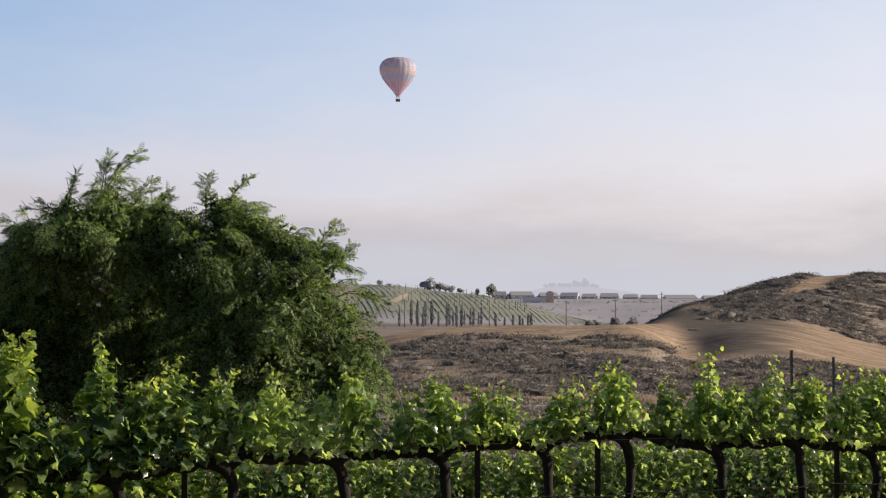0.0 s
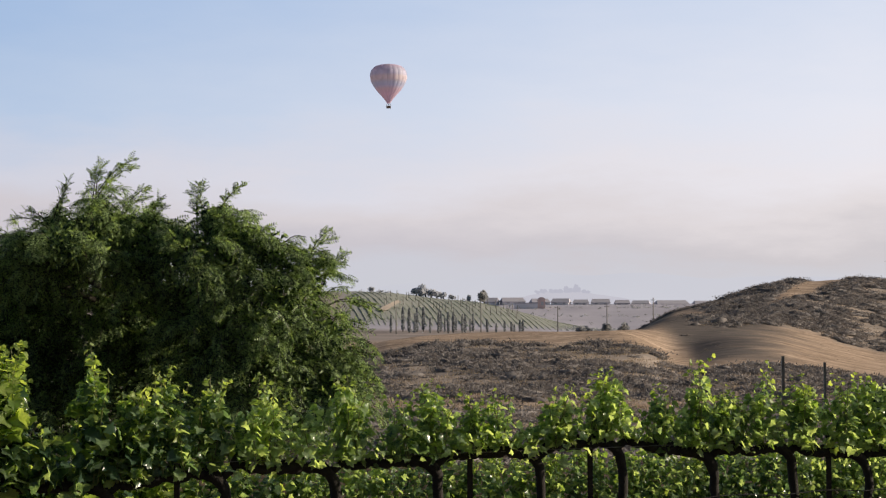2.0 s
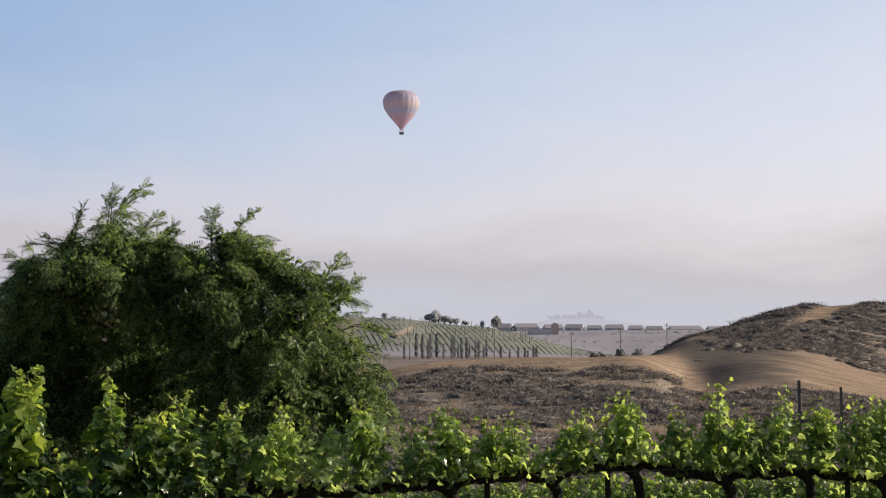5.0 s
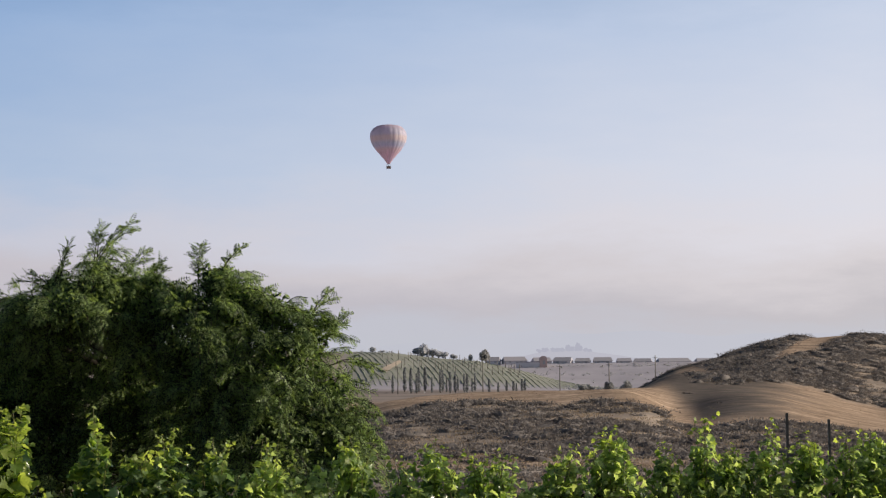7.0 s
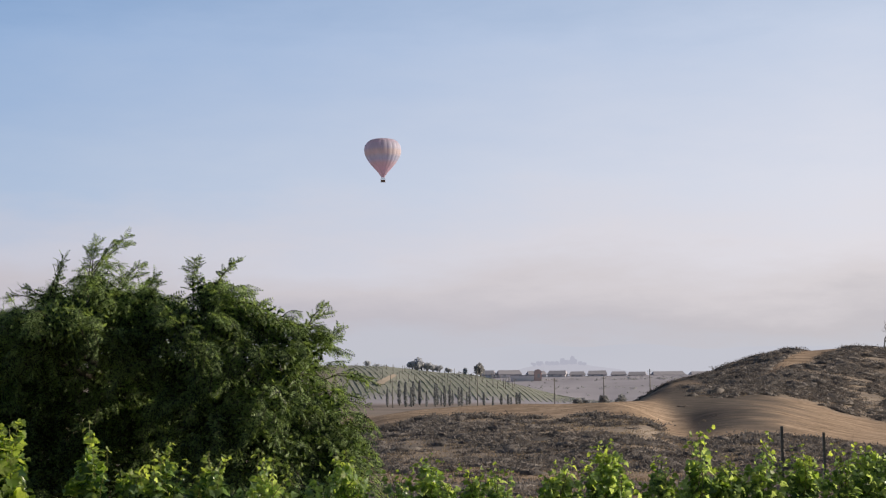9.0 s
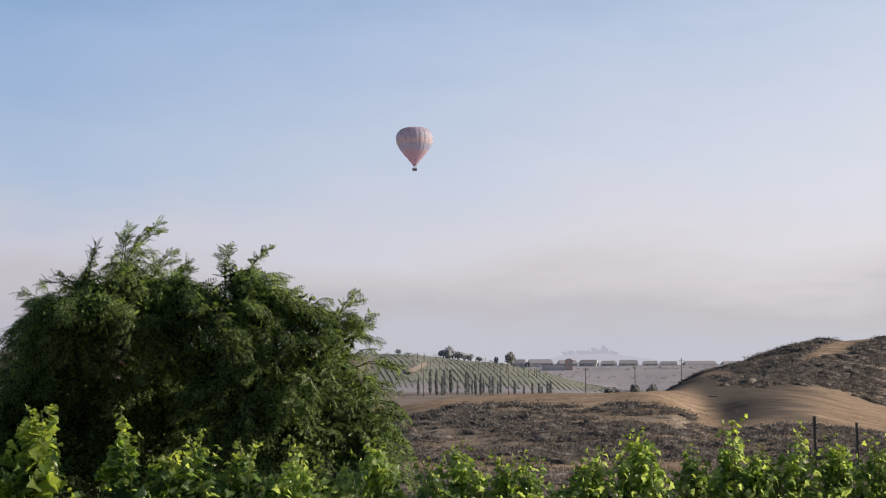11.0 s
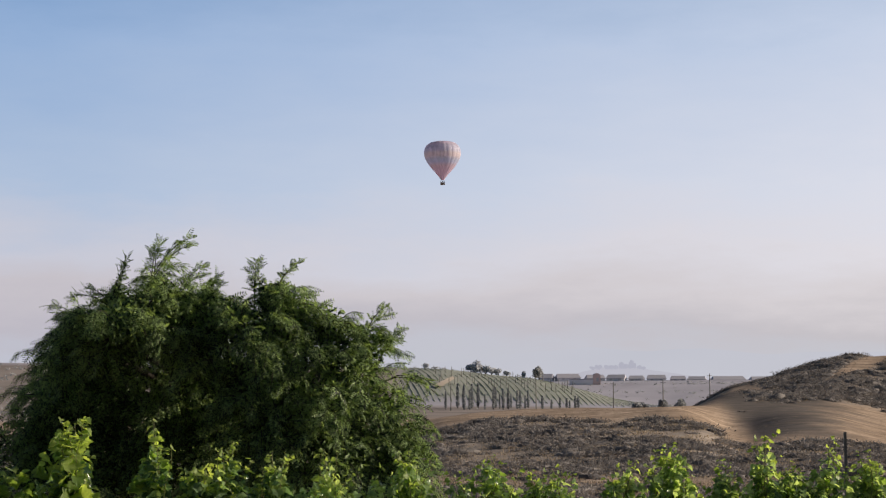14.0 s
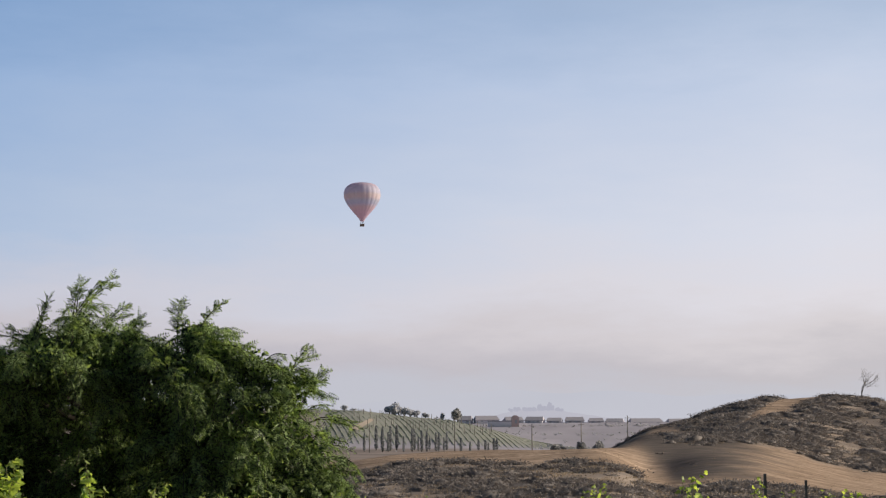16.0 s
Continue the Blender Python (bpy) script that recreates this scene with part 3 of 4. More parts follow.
def pinnate_leaf(pairs=8):
    """A drooping compound leaf along y, one unit long."""
    vs, fs = [], []
    for i in range(pairs):
        t = 0.12 + 0.85 * i / (pairs - 1)
        ln = 0.24 * math.sin(math.pi * (0.25 + 0.65 * t)) + 0.05
        droop = -0.22 * t * t
        for s in (-1, 1):
            o = len(vs)
            vs += [(0, t, droop), (s * ln * 0.5, t + ln * 0.16 - 0.028, droop - 0.02), (s * ln, t + ln * 0.55, droop - 0.07), (s * ln * 0.45, t + ln * 0.3 + 0.04, droop - 0.012)]
            fs.append((o, o + 1, o + 2, o + 3))
    o = len(vs)
    vs += [(-0.008, 0, 0), (0.008, 0, 0), (0.006, 1, -0.22), (-0.006, 1, -0.22)]
    fs.append((o, o + 1, o + 2, o + 3))
    return np.array(vs, float), np.array(fs)


# crown lobes: bearing mark, drop mark, distance, radius across, radius up
LOBES = [(150, 418, 35.8, 1.4, 0.7), (390, 465, 36.2, 1.6, 1.3), (300, 415, 36.4, 0.7, 0.6), (230, 420, 36.6, 0.8, 0.6), (265, 455, 36.4, 0.7, 0.55), (415, 610, 35.7, 0.9, 1.0), (385, 690, 36.4, 0.9, 0.9), (488, 428, 36.2, 0.7, 0.6),
         (505, 545, 36.0, 1.35, 1.4), (500, 665, 35.8, 1.55, 1.4), (575, 705, 35.7, 1.05, 1.0), (205, 390, 36.6, 0.65, 0.6), (420, 400, 36.3, 0.85, 0.7), (192, 348, 37.3, 0.34, 0.42), (118, 378, 37.4, 0.42, 0.36),
         (385, 368, 36.4, 0.4, 0.36), (555, 470, 36.2, 0.7, 0.65), (595, 590, 36.0, 0.6, 0.8), (635, 680, 35.8, 0.6, 0.75), (620, 630, 36.0, 0.45, 0.5), (385, 560, 35.8, 0.8, 1.0), (345, 550, 36.6, 0.7, 0.8), (80, 440, 36.2, 0.8, 0.6), (40, 462, 37.0, 0.5, 0.4),
         # the roof over the hollow and the far side of the crown
         (120, 430, 38.4, 1.6, 0.7), (235, 415, 39.2, 1.9, 0.8), (60, 480, 38.6, 1.1, 0.6), (255, 560, 40.0, 2.4, 1.8), (60, 585, 40.0, 1.6, 1.5), (120, 690, 40.4, 2.8, 1.5), (310, 650, 39.4, 2.0, 1.7), (-30, 650, 40.0, 1.2, 1.3), (60, 540, 42.0, 1.7, 1.6), (100, 470, 40.6, 1.2, 0.9)]
# single sprays that stand out from the crown: foot (bearing, drop), tip (bearing, drop)
SPRAYS = [(185, 350, 255, 266), (180, 345, 190, 272), (120, 370, 140, 302), (225, 370, 280, 318), (365, 370, 368, 308), (400, 372, 450, 312), (560, 440, 600, 392), (590, 480, 636, 434),
          (610, 500, 688, 536), (600, 560, 668, 560), (70, 430, 30, 400), (50, 470, -4, 445), (110, 380, 66, 356), (280, 390, 300, 335), (560, 640, 648, 610), (580, 690, 690, 690)]


def make_tree():
    dice = np.random.default_rng(34)
    base = on_ground(330, 40.6)
    tree = thing("pepper_tree", "broad dark-green pepper tree with drooping feathery leaves behind the vines", "tree", Matrix.Translation(base))
    off = np.array(base)
    trunk_top = np.array([base.x + 0.1, base.y, base.z + 2.3])
    trunk = [np.array(base) - off - (0, 0, 0.15), np.array([0.12, 0.02, 0.5]), np.array([0.02, 0, 1.3]), trunk_top - off]
    part("trunk", tube_mesh("trunk", [tube(trunk, [0.36, 0.27, 0.24, 0.2], 10)], TREE_BARK), tree, "grey-brown furrowed trunk")
    centres = []
    for b, e, y, rx, rz in LOBES:
        c = np.array(at_mark(b, e, y))
        centres.append((c, rx, rz))
        mid = 0.5 * (c + trunk_top) + np.array([0, 0.3, 0.7 if c[1] < 39 else 0.25])
        pts = np.array([trunk_top - (0, 0, 0.1), mid, c, c + (0, 0, 0.5 * rz)]) - off
        t = np.linspace(0, 1, 9)
        pts = np.stack([np.interp(t, np.linspace(0, 1, 4), pts[:, k]) for k in range(3)], -1)
        pts[1:-1] += dice.normal(0, 0.05, (7, 3))
        part("limb", tube_mesh("limb", [tube(pts, np.linspace(0.11, 0.015, 9), 7)], TREE_BARK), tree)
    # branchlets: each leaves a lobe outward, arches over and hangs, with compound leaves along its outer part
    foot, way, long, sag = [], [], [], []
    for c, rx, rz in centres:
        count = int(40 * rx * rz) + 10
        d = dice.normal(0, 1, (count, 3)) + np.array([0.0, -0.15, 0.12])
        d /= np.linalg.norm(d, axis=1, keepdims=True)
        foot.append(c + d * np.array([rx, rx * 1.05, rz]) * dice.uniform(0.45, 0.86, (count, 1)))
        way.append(d * np.array([1, 1, 0.8]) + dice.normal(0, 0.32, (count, 3)) + np.array([0.1, 0, 0.32]))
        long.append(dice.uniform(0.45, 1.0, count) * (0.55 + 0.45 * min(1.0, rx)))
        sag.append(dice.uniform(0.45, 0.95, count))
    foot, way, long, sag = np.concatenate(foot), np.concatenate(way), np.concatenate(long), np.concatenate(sag)
    way /= np.linalg.norm(way, axis=1, keepdims=True)
    crown_count = len(foot)
    # the sprays that stand out
    for b0, e0, b1, e1 in SPRAYS:
        for s in range(2):
            a = np.array(at_mark(b0 + dice.normal(0, 4) - 0.3 * (b1 - b0), e0 + 28, 36.6))
            z = np.array(at_mark(b1 + dice.normal(0, 2 + 9 * s), e1 + 2 + 15 * s, 36.7 + dice.normal(0, 0.15)))
            way = np.concatenate([way, ((z - a) / np.linalg.norm(z - a))[None]])
            foot, long, sag = np.concatenate([foot, a[None]]), np.append(long, np.linalg.norm(z - a)), np.append(sag, 0.0)
    n = len(foot)
    inner = []
    for c, rx, rz in centres:
        count = int(2300 * rx * rz)
        d = dice.normal(0, 1, (count, 3))
        d /= np.linalg.norm(d, axis=1, keepdims=True)
        inner.append(c + d * np.array([rx, rx, rz]) * dice.uniform(0.15, 0.82, (count, 1)))
    inner = np.concatenate(inner)
    at, lw, grown = [], [], []
    for k in range(n):
        free = k >= crown_count
        per = max(6, int(long[k] / (0.05 if free else 0.043)))
        t = np.linspace(0.3, 1.0, per) if free else np.linspace(0.12, 1.0, per)
        node = foot[k] + way[k] * (long[k] * t)[:, None]
        node[:, 2] += long[k] * (0.75 * t * (1 - t) if free else -sag[k] * t ** 2.2)
        tan = way[k] - np.array([0, 0, 1.0]) * (2.2 * sag[k] * t ** 1.2)[:, None]
        tan /= np.linalg.norm(tan, axis=1, keepdims=True)
        lateral = np.cross(way[k], np.array([0, 0, 1.0]))
        lateral /= np.linalg.norm(lateral) + 1e-6
        flip = np.where(np.arange(per) % 2 == 0, 1.0, -1.0)[:, None]
        at.append(node)
        lw.append(tan * 0.65 + lateral * flip * 0.75 + dice.normal(0, 0.32, (per, 3)) + np.array([0, 0, -0.28 if not free else -0.1]))
        grown.append(dice.uniform(0.19, 0.33, per) * (1.1 - 0.45 * t ** 3))
    at, lw, grown = np.concatenate(at), np.concatenate(lw), np.concatenate(grown)
    up = np.array([0.5, -0.3, 0.8]) + dice.normal(0, 0.42, at.shape)
    m = frames_of(lw, up, grown, at - off)
    m2 = frames_of(dice.normal(0, 1, inner.shape) + np.array([0, 0, -0.4]), dice.normal(0, 1, inner.shape), dice.uniform(0.09, 0.17, len(inner)), inner - off)
    leaf_v, leaf_f = pinnate_leaf(6)
    blade = np.array([[0, 0, 0], [0.22, 0.45, -0.06], [0, 1.0, -0.2], [-0.2, 0.5, -0.06]])
    v, f = merge([scatter(leaf_v, leaf_f, m), scatter(blade, np.array([[0, 1, 2, 3]]), m2)])
    part("foliage", mesh_np("foliage", v, f, TREE_LEAF), tree, "feathery green compound leaves", kind="stuff")
    twigs = []
    for k in range(n):
        tt = np.linspace(0, 1, 5)
        p3 = foot[k] + way[k] * (long[k] * tt)[:, None]
        p3[:, 2] += long[k] * (0.75 * tt * (1 - tt) if k >= crown_count else -sag[k] * tt ** 2.2)
        twigs.append(tube(p3 - off, np.linspace(0.016, 0.005, 5) if k >= crown_count else np.linspace(0.012, 0.003, 5), 4, False))
    part("twigwork", tube_mesh("twigwork", twigs, TREE_BARK), tree, kind="stuff")
    return tree


make_tree()

# ---- vine rows ----
ROW = np.array([1.0, 0.374]) / math.hypot(1, 0.374)
# height of the leaf canopy along the first row, by bearing mark
CANOPY = [(-160, 640), (-60, 655), (0, 645), (32, 594), (46, 660), (62, 690), (100, 738), (124, 745), (140, 690), (185, 600), (198, 700), (212, 740), (230, 668), (258, 662), (275, 695), (300, 634), (322, 645), (345, 702),
          (362, 672), (395, 640), (420, 700), (448, 702), (485, 652), (512, 704), (540, 716), (566, 682), (602, 665), (640, 645), (668, 722), (700, 742), (722, 682), (738, 694), (770, 648), (800, 682), (830, 750), (845, 676),
          (870, 700), (895, 676), (914, 742), (925, 758), (940, 716), (975, 706), (1003, 664), (1030, 692), (1045, 706), (1066, 656), (1093, 634), (1115, 662), (1128, 732), (1140, 756), (1150, 716), (1185, 666), (1205, 700),
          (1225, 720), (1245, 614), (1262, 682), (1300, 674), (1325, 692), (1362, 634), (1385, 692), (1435, 655), (1463, 666), (1480, 700), (1500, 655), (1520, 692), (1545, 645), (1568, 652), (1750, 640)]


def grape_leaf():
    """A five-lobed leaf along y, one unit across, folded a little on its midrib."""
    rim = [(0.0, 0.08), (0.12, -0.1), (0.3, -0.1), (0.4, 0.05), (0.5, 0.24), (0.41, 0.36), (0.47, 0.57), (0.34, 0.65), (0.22, 0.66), (0.15, 0.83), (0.0, 1.0)]
    rim = rim + [(-x, y) for x, y in rim[-2:0:-1]]
    vs = [(0, 0.3, 0.03)] + [(x, y, 0.34 * abs(x) - 0.42 * (y - 0.3) ** 2 + 0.05 * math.sin(9 * y)) for x, y in rim]
    k = len(rim)
    return np.array(vs, float), np.array([(0, i + 1, (i + 1) % k + 1) for i in range(k)])


LEAF_V, LEAF_F = grape_leaf()
LEAF_MESHES = []
for k, (mat, curl) in enumerate([(VINE_LEAF, 0.0), (VINE_LEAF, 0.25), (YOUNG_LIT_LEAF, 0.1), (YOUNG_LIT_LEAF, -0.2)]):
    lv = LEAF_V.copy()
    lv[:, 2] += curl * lv[:, 0] * (lv[:, 1] - 0.2) + curl * 0.3 * np.sin(lv[:, 1] * 5)
    LEAF_MESHES.append(mesh_np("leaf", lv, LEAF_F, mat))


# height of the bearing arms along the first row, by bearing mark
CORDON = [(-160, 850), (90, 843), (250, 842), (300, 828), (330, 826), (385, 816), (430, 802), (455, 811), (530, 812), (590, 806), (640, 806), (720, 802), (800, 795), (850, 788), (920, 784), (955, 793), (985, 778),
          (1040, 773), (1095, 766), (1130, 770), (1180, 782), (1250, 788), (1290, 787), (1350, 785), (1400, 775), (1440, 789), (1540, 790), (1750, 790)]


def make_vine(x, s0, seed, top_of, arm_of, reach, count, single_leaves, label, group, hang=0.16):
    """One vine at x in the row whose line is y = s0 + 0.374 x: the trunk bends over into an arm that runs back along the wire."""
    r = np.random.default_rng(seed)
    y = s0 + 0.374 * x
    g = float(ground_z(x, y)[0])
    base = np.array([x, y, g])
    vine = thing("grapevine", label, "grapevine", Matrix.Translation(base), group)
    row3 = np.array([ROW[0], ROW[1], 0.0])
    across = np.array([-ROW[1], ROW[0], 0.0])

    def place(u):
        px, py = x + ROW[0] * u, y + ROW[1] * u
        return bearing(px, py), py

    def arm_z(u):
        return float(arm_of(*place(u))) - g

    # trunk and bend
    h = arm_z(-0.19)
    t = np.linspace(0, 1, 9)
    lean, twist = r.uniform(-0.03, 0.05), r.uniform(0, 6)
    pts = [row3 * (lean * (1 - k) + 0.014 * math.sin(5 * k + twist)) + across * r.normal(0, 0.01) + np.array([0, 0, -0.08 + (h - 0.13) * k]) for k in t]
    for a in (22, 44, 64, 84):
        c = radians(a)
        pts.append(row3 * (-0.19 * (1 - math.cos(c))) + np.array([0, 0, h - 0.19 + 0.19 * math.sin(c)]))
    rad = np.array([0.06, 0.047, 0.04, 0.037, 0.036, 0.037, 0.039, 0.042, 0.044, 0.046, 0.049, 0.05, 0.047]) * r.uniform(0.88, 1.12) * (1 + r.normal(0, 0.06, 13))
    part("trunk", tube_mesh("trunk", [tube(np.array(pts), rad, 9)], BARK), vine, "gnarled dark trunk")
    # the long arm, knobbed with spurs, and a short stub on the other side
    us = np.linspace(-0.17, -reach, 15)
    arm = np.array([row3 * u + across * r.normal(0, 0.012) + np.array([0, 0, arm_z(u) + r.normal(0, 0.008)]) for u in us])
    arm[0] = pts[-1]
    limb = part("cordon_arm", tube_mesh("cordon_arm", [tube(arm, np.linspace(0.047, 0.031, 15) * (1 + r.normal(0, 0.09, 15)), 8)], BARK), vine)
    for k in range(2, 15, 2):
        spur = arm[k] + np.array([[0, 0, -0.005], [r.normal(0, 0.012), 0, 0.035], [r.normal(0, 0.025), r.normal(0, 0.02), r.uniform(0.06, 0.1)]])
        part("spur", tube_mesh("spur", [tube(spur, [0.028, 0.021, 0.012], 6)], BARK), limb)
    head = np.array([pts[-3], row3 * 0.05 + np.array([0, 0, h + 0.01]), row3 * r.uniform(0.08, 0.16) + np.array([0, 0, h + r.uniform(0.0, 0.05)])])
    part("cordon_stub", tube_mesh("cordon_stub", [tube(head, [0.036, 0.03, 0.016], 7)], BARK), vine)
    near = 1.15 - 0.36 * smoothstep(-2.8, -0.6, x) + 0.32 * smoothstep(-2.1, -2.8, x)
    stems, leaf_at, leaf_way, leaf_size, leaf_young_lit = [], [], [], [], []
    lo, hi = -reach, 0.12
    grid = np.linspace(lo, hi, 80)
    tops = np.array([float(top_of(*place(q))) - g for q in grid])
    wide = np.ones(13) / 13
    body = np.convolve(np.pad(tops, 6, mode="edge"), wide, mode="valid")
    body = np.minimum(body - 0.03, tops) - 0.05
    room = np.maximum(body - np.array([arm_z(q) for q in grid]), 0.02)
    # the leafy body: blades at all angles through the depth of the row
    for q in r.choice(80, count, p=room / room.sum()):
        u = grid[q] + r.normal(0, 0.015)
        bottom = arm_z(u) + (0.035 if r.random() > hang or room[q] < 0.12 else -r.uniform(0.02, 0.2))
        f = r.random() ** 0.85
        z = bottom + (body[q] + r.normal(0, 0.025) - bottom) * f
        depth = r.normal(0, 0.115 - 0.05 * f) * (1.0 if single_leaves else 1.9)
        ang = r.uniform(0, 2 * math.pi)
        leaf_at.append(row3 * u + across * depth + np.array([0, 0, z]))
        leaf_way.append(np.array([math.cos(ang), math.sin(ang), r.uniform(-1.1, 0.15)]) + across * math.copysign(0.35, depth))
        leaf_size.append(r.uniform(0.055, 0.118) * near * (1.08 - 0.3 * f))
        # left vines get many more bright leaves, standing in for sun shining through
        leaf_young_lit.append(f > 0.93 or r.random() < (0.6 if x < -2.1 and f > 0.3 else 0.08))
    # shoots: the leaders reach the full height, the others stop short
    picks = [(q, False) for q in r.choice(80, 13, p=room / room.sum())]
    for q in range(1, 79):
        if tops[q] > tops[q - 1] and tops[q] >= tops[q + 1]:
            picks += [(q, True)] * 4
    for q, leader in picks:
        u = grid[q] + r.normal(0, 0.012)
        foot = row3 * u + across * r.normal(0, 0.05) + np.array([0, 0, arm_z(u) + 0.03])
        tall = tops[q] - foot[2]
        if tall < 0.14:
            continue
        ln = tall * (r.uniform(0.88, 1.06) if leader else r.uniform(0.6, 0.98))
        bend = row3 * r.normal(0, 0.05 if leader else 0.12) + across * r.normal(0, 0.1)
        tt = np.linspace(0, 1, 7)
        st = foot + np.array([0, 0, 1.0]) * (ln * tt)[:, None] + bend * (tt ** 2)[:, None] + row3 * (0.012 * np.sin(tt * 9 + r.uniform(0, 6)))[:, None]
        if r.random() < 0.35:
            st[-1] += row3 * r.choice([-1, 1]) * 0.03 - np.array([0, 0, 0.025])
        stems.append(tube(st, np.linspace(0.0058, 0.0018, 7), 5, False))
        nodes = max(5, int(ln / 0.03))
        for k in range(nodes):
            f = (k + 1) / nodes
            at = np.array([np.interp(f, tt, st[:, c]) for c in range(3)])
            ang = r.uniform(0, 2 * math.pi)
            out = np.array([math.cos(ang) * 0.9, math.sin(ang) * 0.9, r.uniform(-0.6, 0.45)])
            leaf_at.append(at + out * r.uniform(0.02, 0.075) * (1.1 - 0.75 * f))
            leaf_way.append(out + np.array([0, 0, -0.4 + 0.8 * max(0, f - 0.6)]))
            leaf_size.append(r.uniform(0.064, 0.114) * near * (1.0 if f < 0.55 else 1.0 - 1.15 * (f - 0.55)))
            # on the left vines bright leaves start lower, imitating backlight
            leaf_young_lit.append(f > 0.82 - 0.42 * smoothstep(-2.3, -3.1, x) or r.random() < 0.06)
    if stems:
        part("shoot_growth", tube_mesh("shoot_growth", stems, SHOOT), vine, "thin green shoots", kind="stuff")
    at, way, size, young_lit = np.array(leaf_at), np.array(leaf_way), np.array(leaf_size), np.array(leaf_young_lit)
    m = frames_of(way, np.array([0.1, -0.15, 0.8]) + r.normal(0, 0.6, way.shape), size, at)
    order = np.argsort(-at[:, 2] + at[:, 1] * 0.6)
    single, rest = order[:single_leaves], order[single_leaves:]
    for k in single:
        ob = part("leaf", LEAF_MESHES[(2 if young_lit[k] else 0) + int(r.random() < 0.5)], vine)
        ob.matrix_basis = Matrix([[*m[k, 0]], [*m[k, 1]], [*m[k, 2]], [0, 0, 0, 1]])
    for flag, mat, nm in ((False, VINE_LEAF, "foliage"), (True, YOUNG_LIT_LEAF, "young_foliage")):
        pick = rest[young_lit[rest] == flag]
        if len(pick):
            part(nm, mesh_np(nm, *scatter(LEAF_V, LEAF_F, m[pick]), mat), vine, kind="stuff")
    return vine


def first_top(b, y):
    return lift(y, curve(CANOPY, b))


def first_arm(b, y):
    return lift(y, curve(CORDON, b))


S1 = 13.25
STEMS = [-4.0, -3.2, -2.4, -1.6, -0.78, 0.03, 0.863, 1.55, 2.37, 3.11, 3.82, 4.6, 5.4]
for k, x in enumerate(STEMS):
    make_vine(x, S1, 100 + k, first_top, first_arm, (x - STEMS[k - 1] if k else 0.8) * 1.0, 240 if x < -1.9 else 370, 60, "leafy green grapevine with gnarled dark trunk trained along a wire", "vines of the near row", 0.22 if x < -1.9 else 0.16)


def second_top(b, y):
    return 0.54 + 0.05 * math.sin(b * 0.05) + 0.03 * math.sin(b * 0.13) - 0.012 * (y - 17)


def second_arm(b, y):
    return -0.22 + 0.02 * math.sin(b * 0.03)


for k in range(16):
    make_vine(-5.6 + 0.84 * k, 17.0, 300 + k, second_top, second_arm, 0.86, 640, 0, "leafy green grapevine on the lower terrace row", "vines of the lower row")


def make_stake(x, s0, up, width, mat, label, category="stake"):
    y = s0 + 0.374 * x
    g = float(ground_z(x, y)[0])
    st = thing("trellis_stake", label, category, Matrix.Translation((x, y, g)), "trellis stakes")
    bm = bmesh.new()
    bmesh.ops.create_cube(bm, size=1.0, matrix=Matrix.Translation((0, 0, (up - g) / 2 - 0.1)) @ Matrix.Diagonal((width, 0.012, up - g + 0.2, 1)))
    bmesh.ops.create_cube(bm, size=1.0, matrix=Matrix.Translation((0, 0.02, (up - g) / 2 - 0.1)) @ Matrix.Diagonal((0.01, 0.04, up - g + 0.2, 1)))
    me = bpy.data.meshes.new("post")
    bm.to_mesh(me)
    bm.free()
    me.materials.append(mat)
    part("post", me, st)
    return st


for x, up in ((0.277, 1.0), (1.28, 1.0), (-1.95, 1.0), (3.45, 0.95)):
    make_stake(x, S1, up, 0.045, RUSTY, "thin rusty steel stake holding the vine wire")


def make_line(name, label, category, s0, up, rad, mat, x0=-5.0, x1=6.5, sag=0.0):
    xs = np.linspace(x0, x1, 60)
    y = s0 + 0.374 * xs
    pts = np.stack([xs, y, ground_z(xs, y) * 0 + up - sag * np.sin(xs * 3.7) ** 2], -1)
    ob = new(name, tube_mesh(name, [tube(pts, rad, 6)], mat))
    return tagged(ob, label, category)


make_line("irrigation_hose", "thin black drip hose strung along the vine row", "hose", S1 - 0.06, 0.42, 0.005, HOSE, sag=0.025)
make_line("trellis_wire", "thin steel wire carrying the vine arms", "wire", S1 - 0.05, 0.86, 0.003, STEEL)


def make_post(b, e, y):
    p = at_mark(b, e, y)
    g = float(ground_z(p.x, y)[0])
    st = thing("vineyard_post", "tall dark steel vineyard post rising above the leaves", "post", Matrix.Translation((p.x, y, g)), "tall vineyard posts")
    h = p.z - g
    bm = bmesh.new()
    for cx, cy, sx, sy in ((0, 0, 0.05, 0.012), (-0.02, 0.025, 0.01, 0.04), (0.02, 0.025, 0.01, 0.04)):
        bmesh.ops.create_cube(bm, size=1.0, matrix=Matrix.Translation((cx, cy, h / 2 - 0.1)) @ Matrix.Diagonal((sx, sy, h + 0.2, 1)))
    me = bpy.data.meshes.new("post")
    bm.to_mesh(me)
    bm.free()
    me.materials.append(STEEL)
    part("post", me, st)


make_post(1400, 620, 32.0)
make_post(1474, 632, 36.0)

# ---- far trees ----


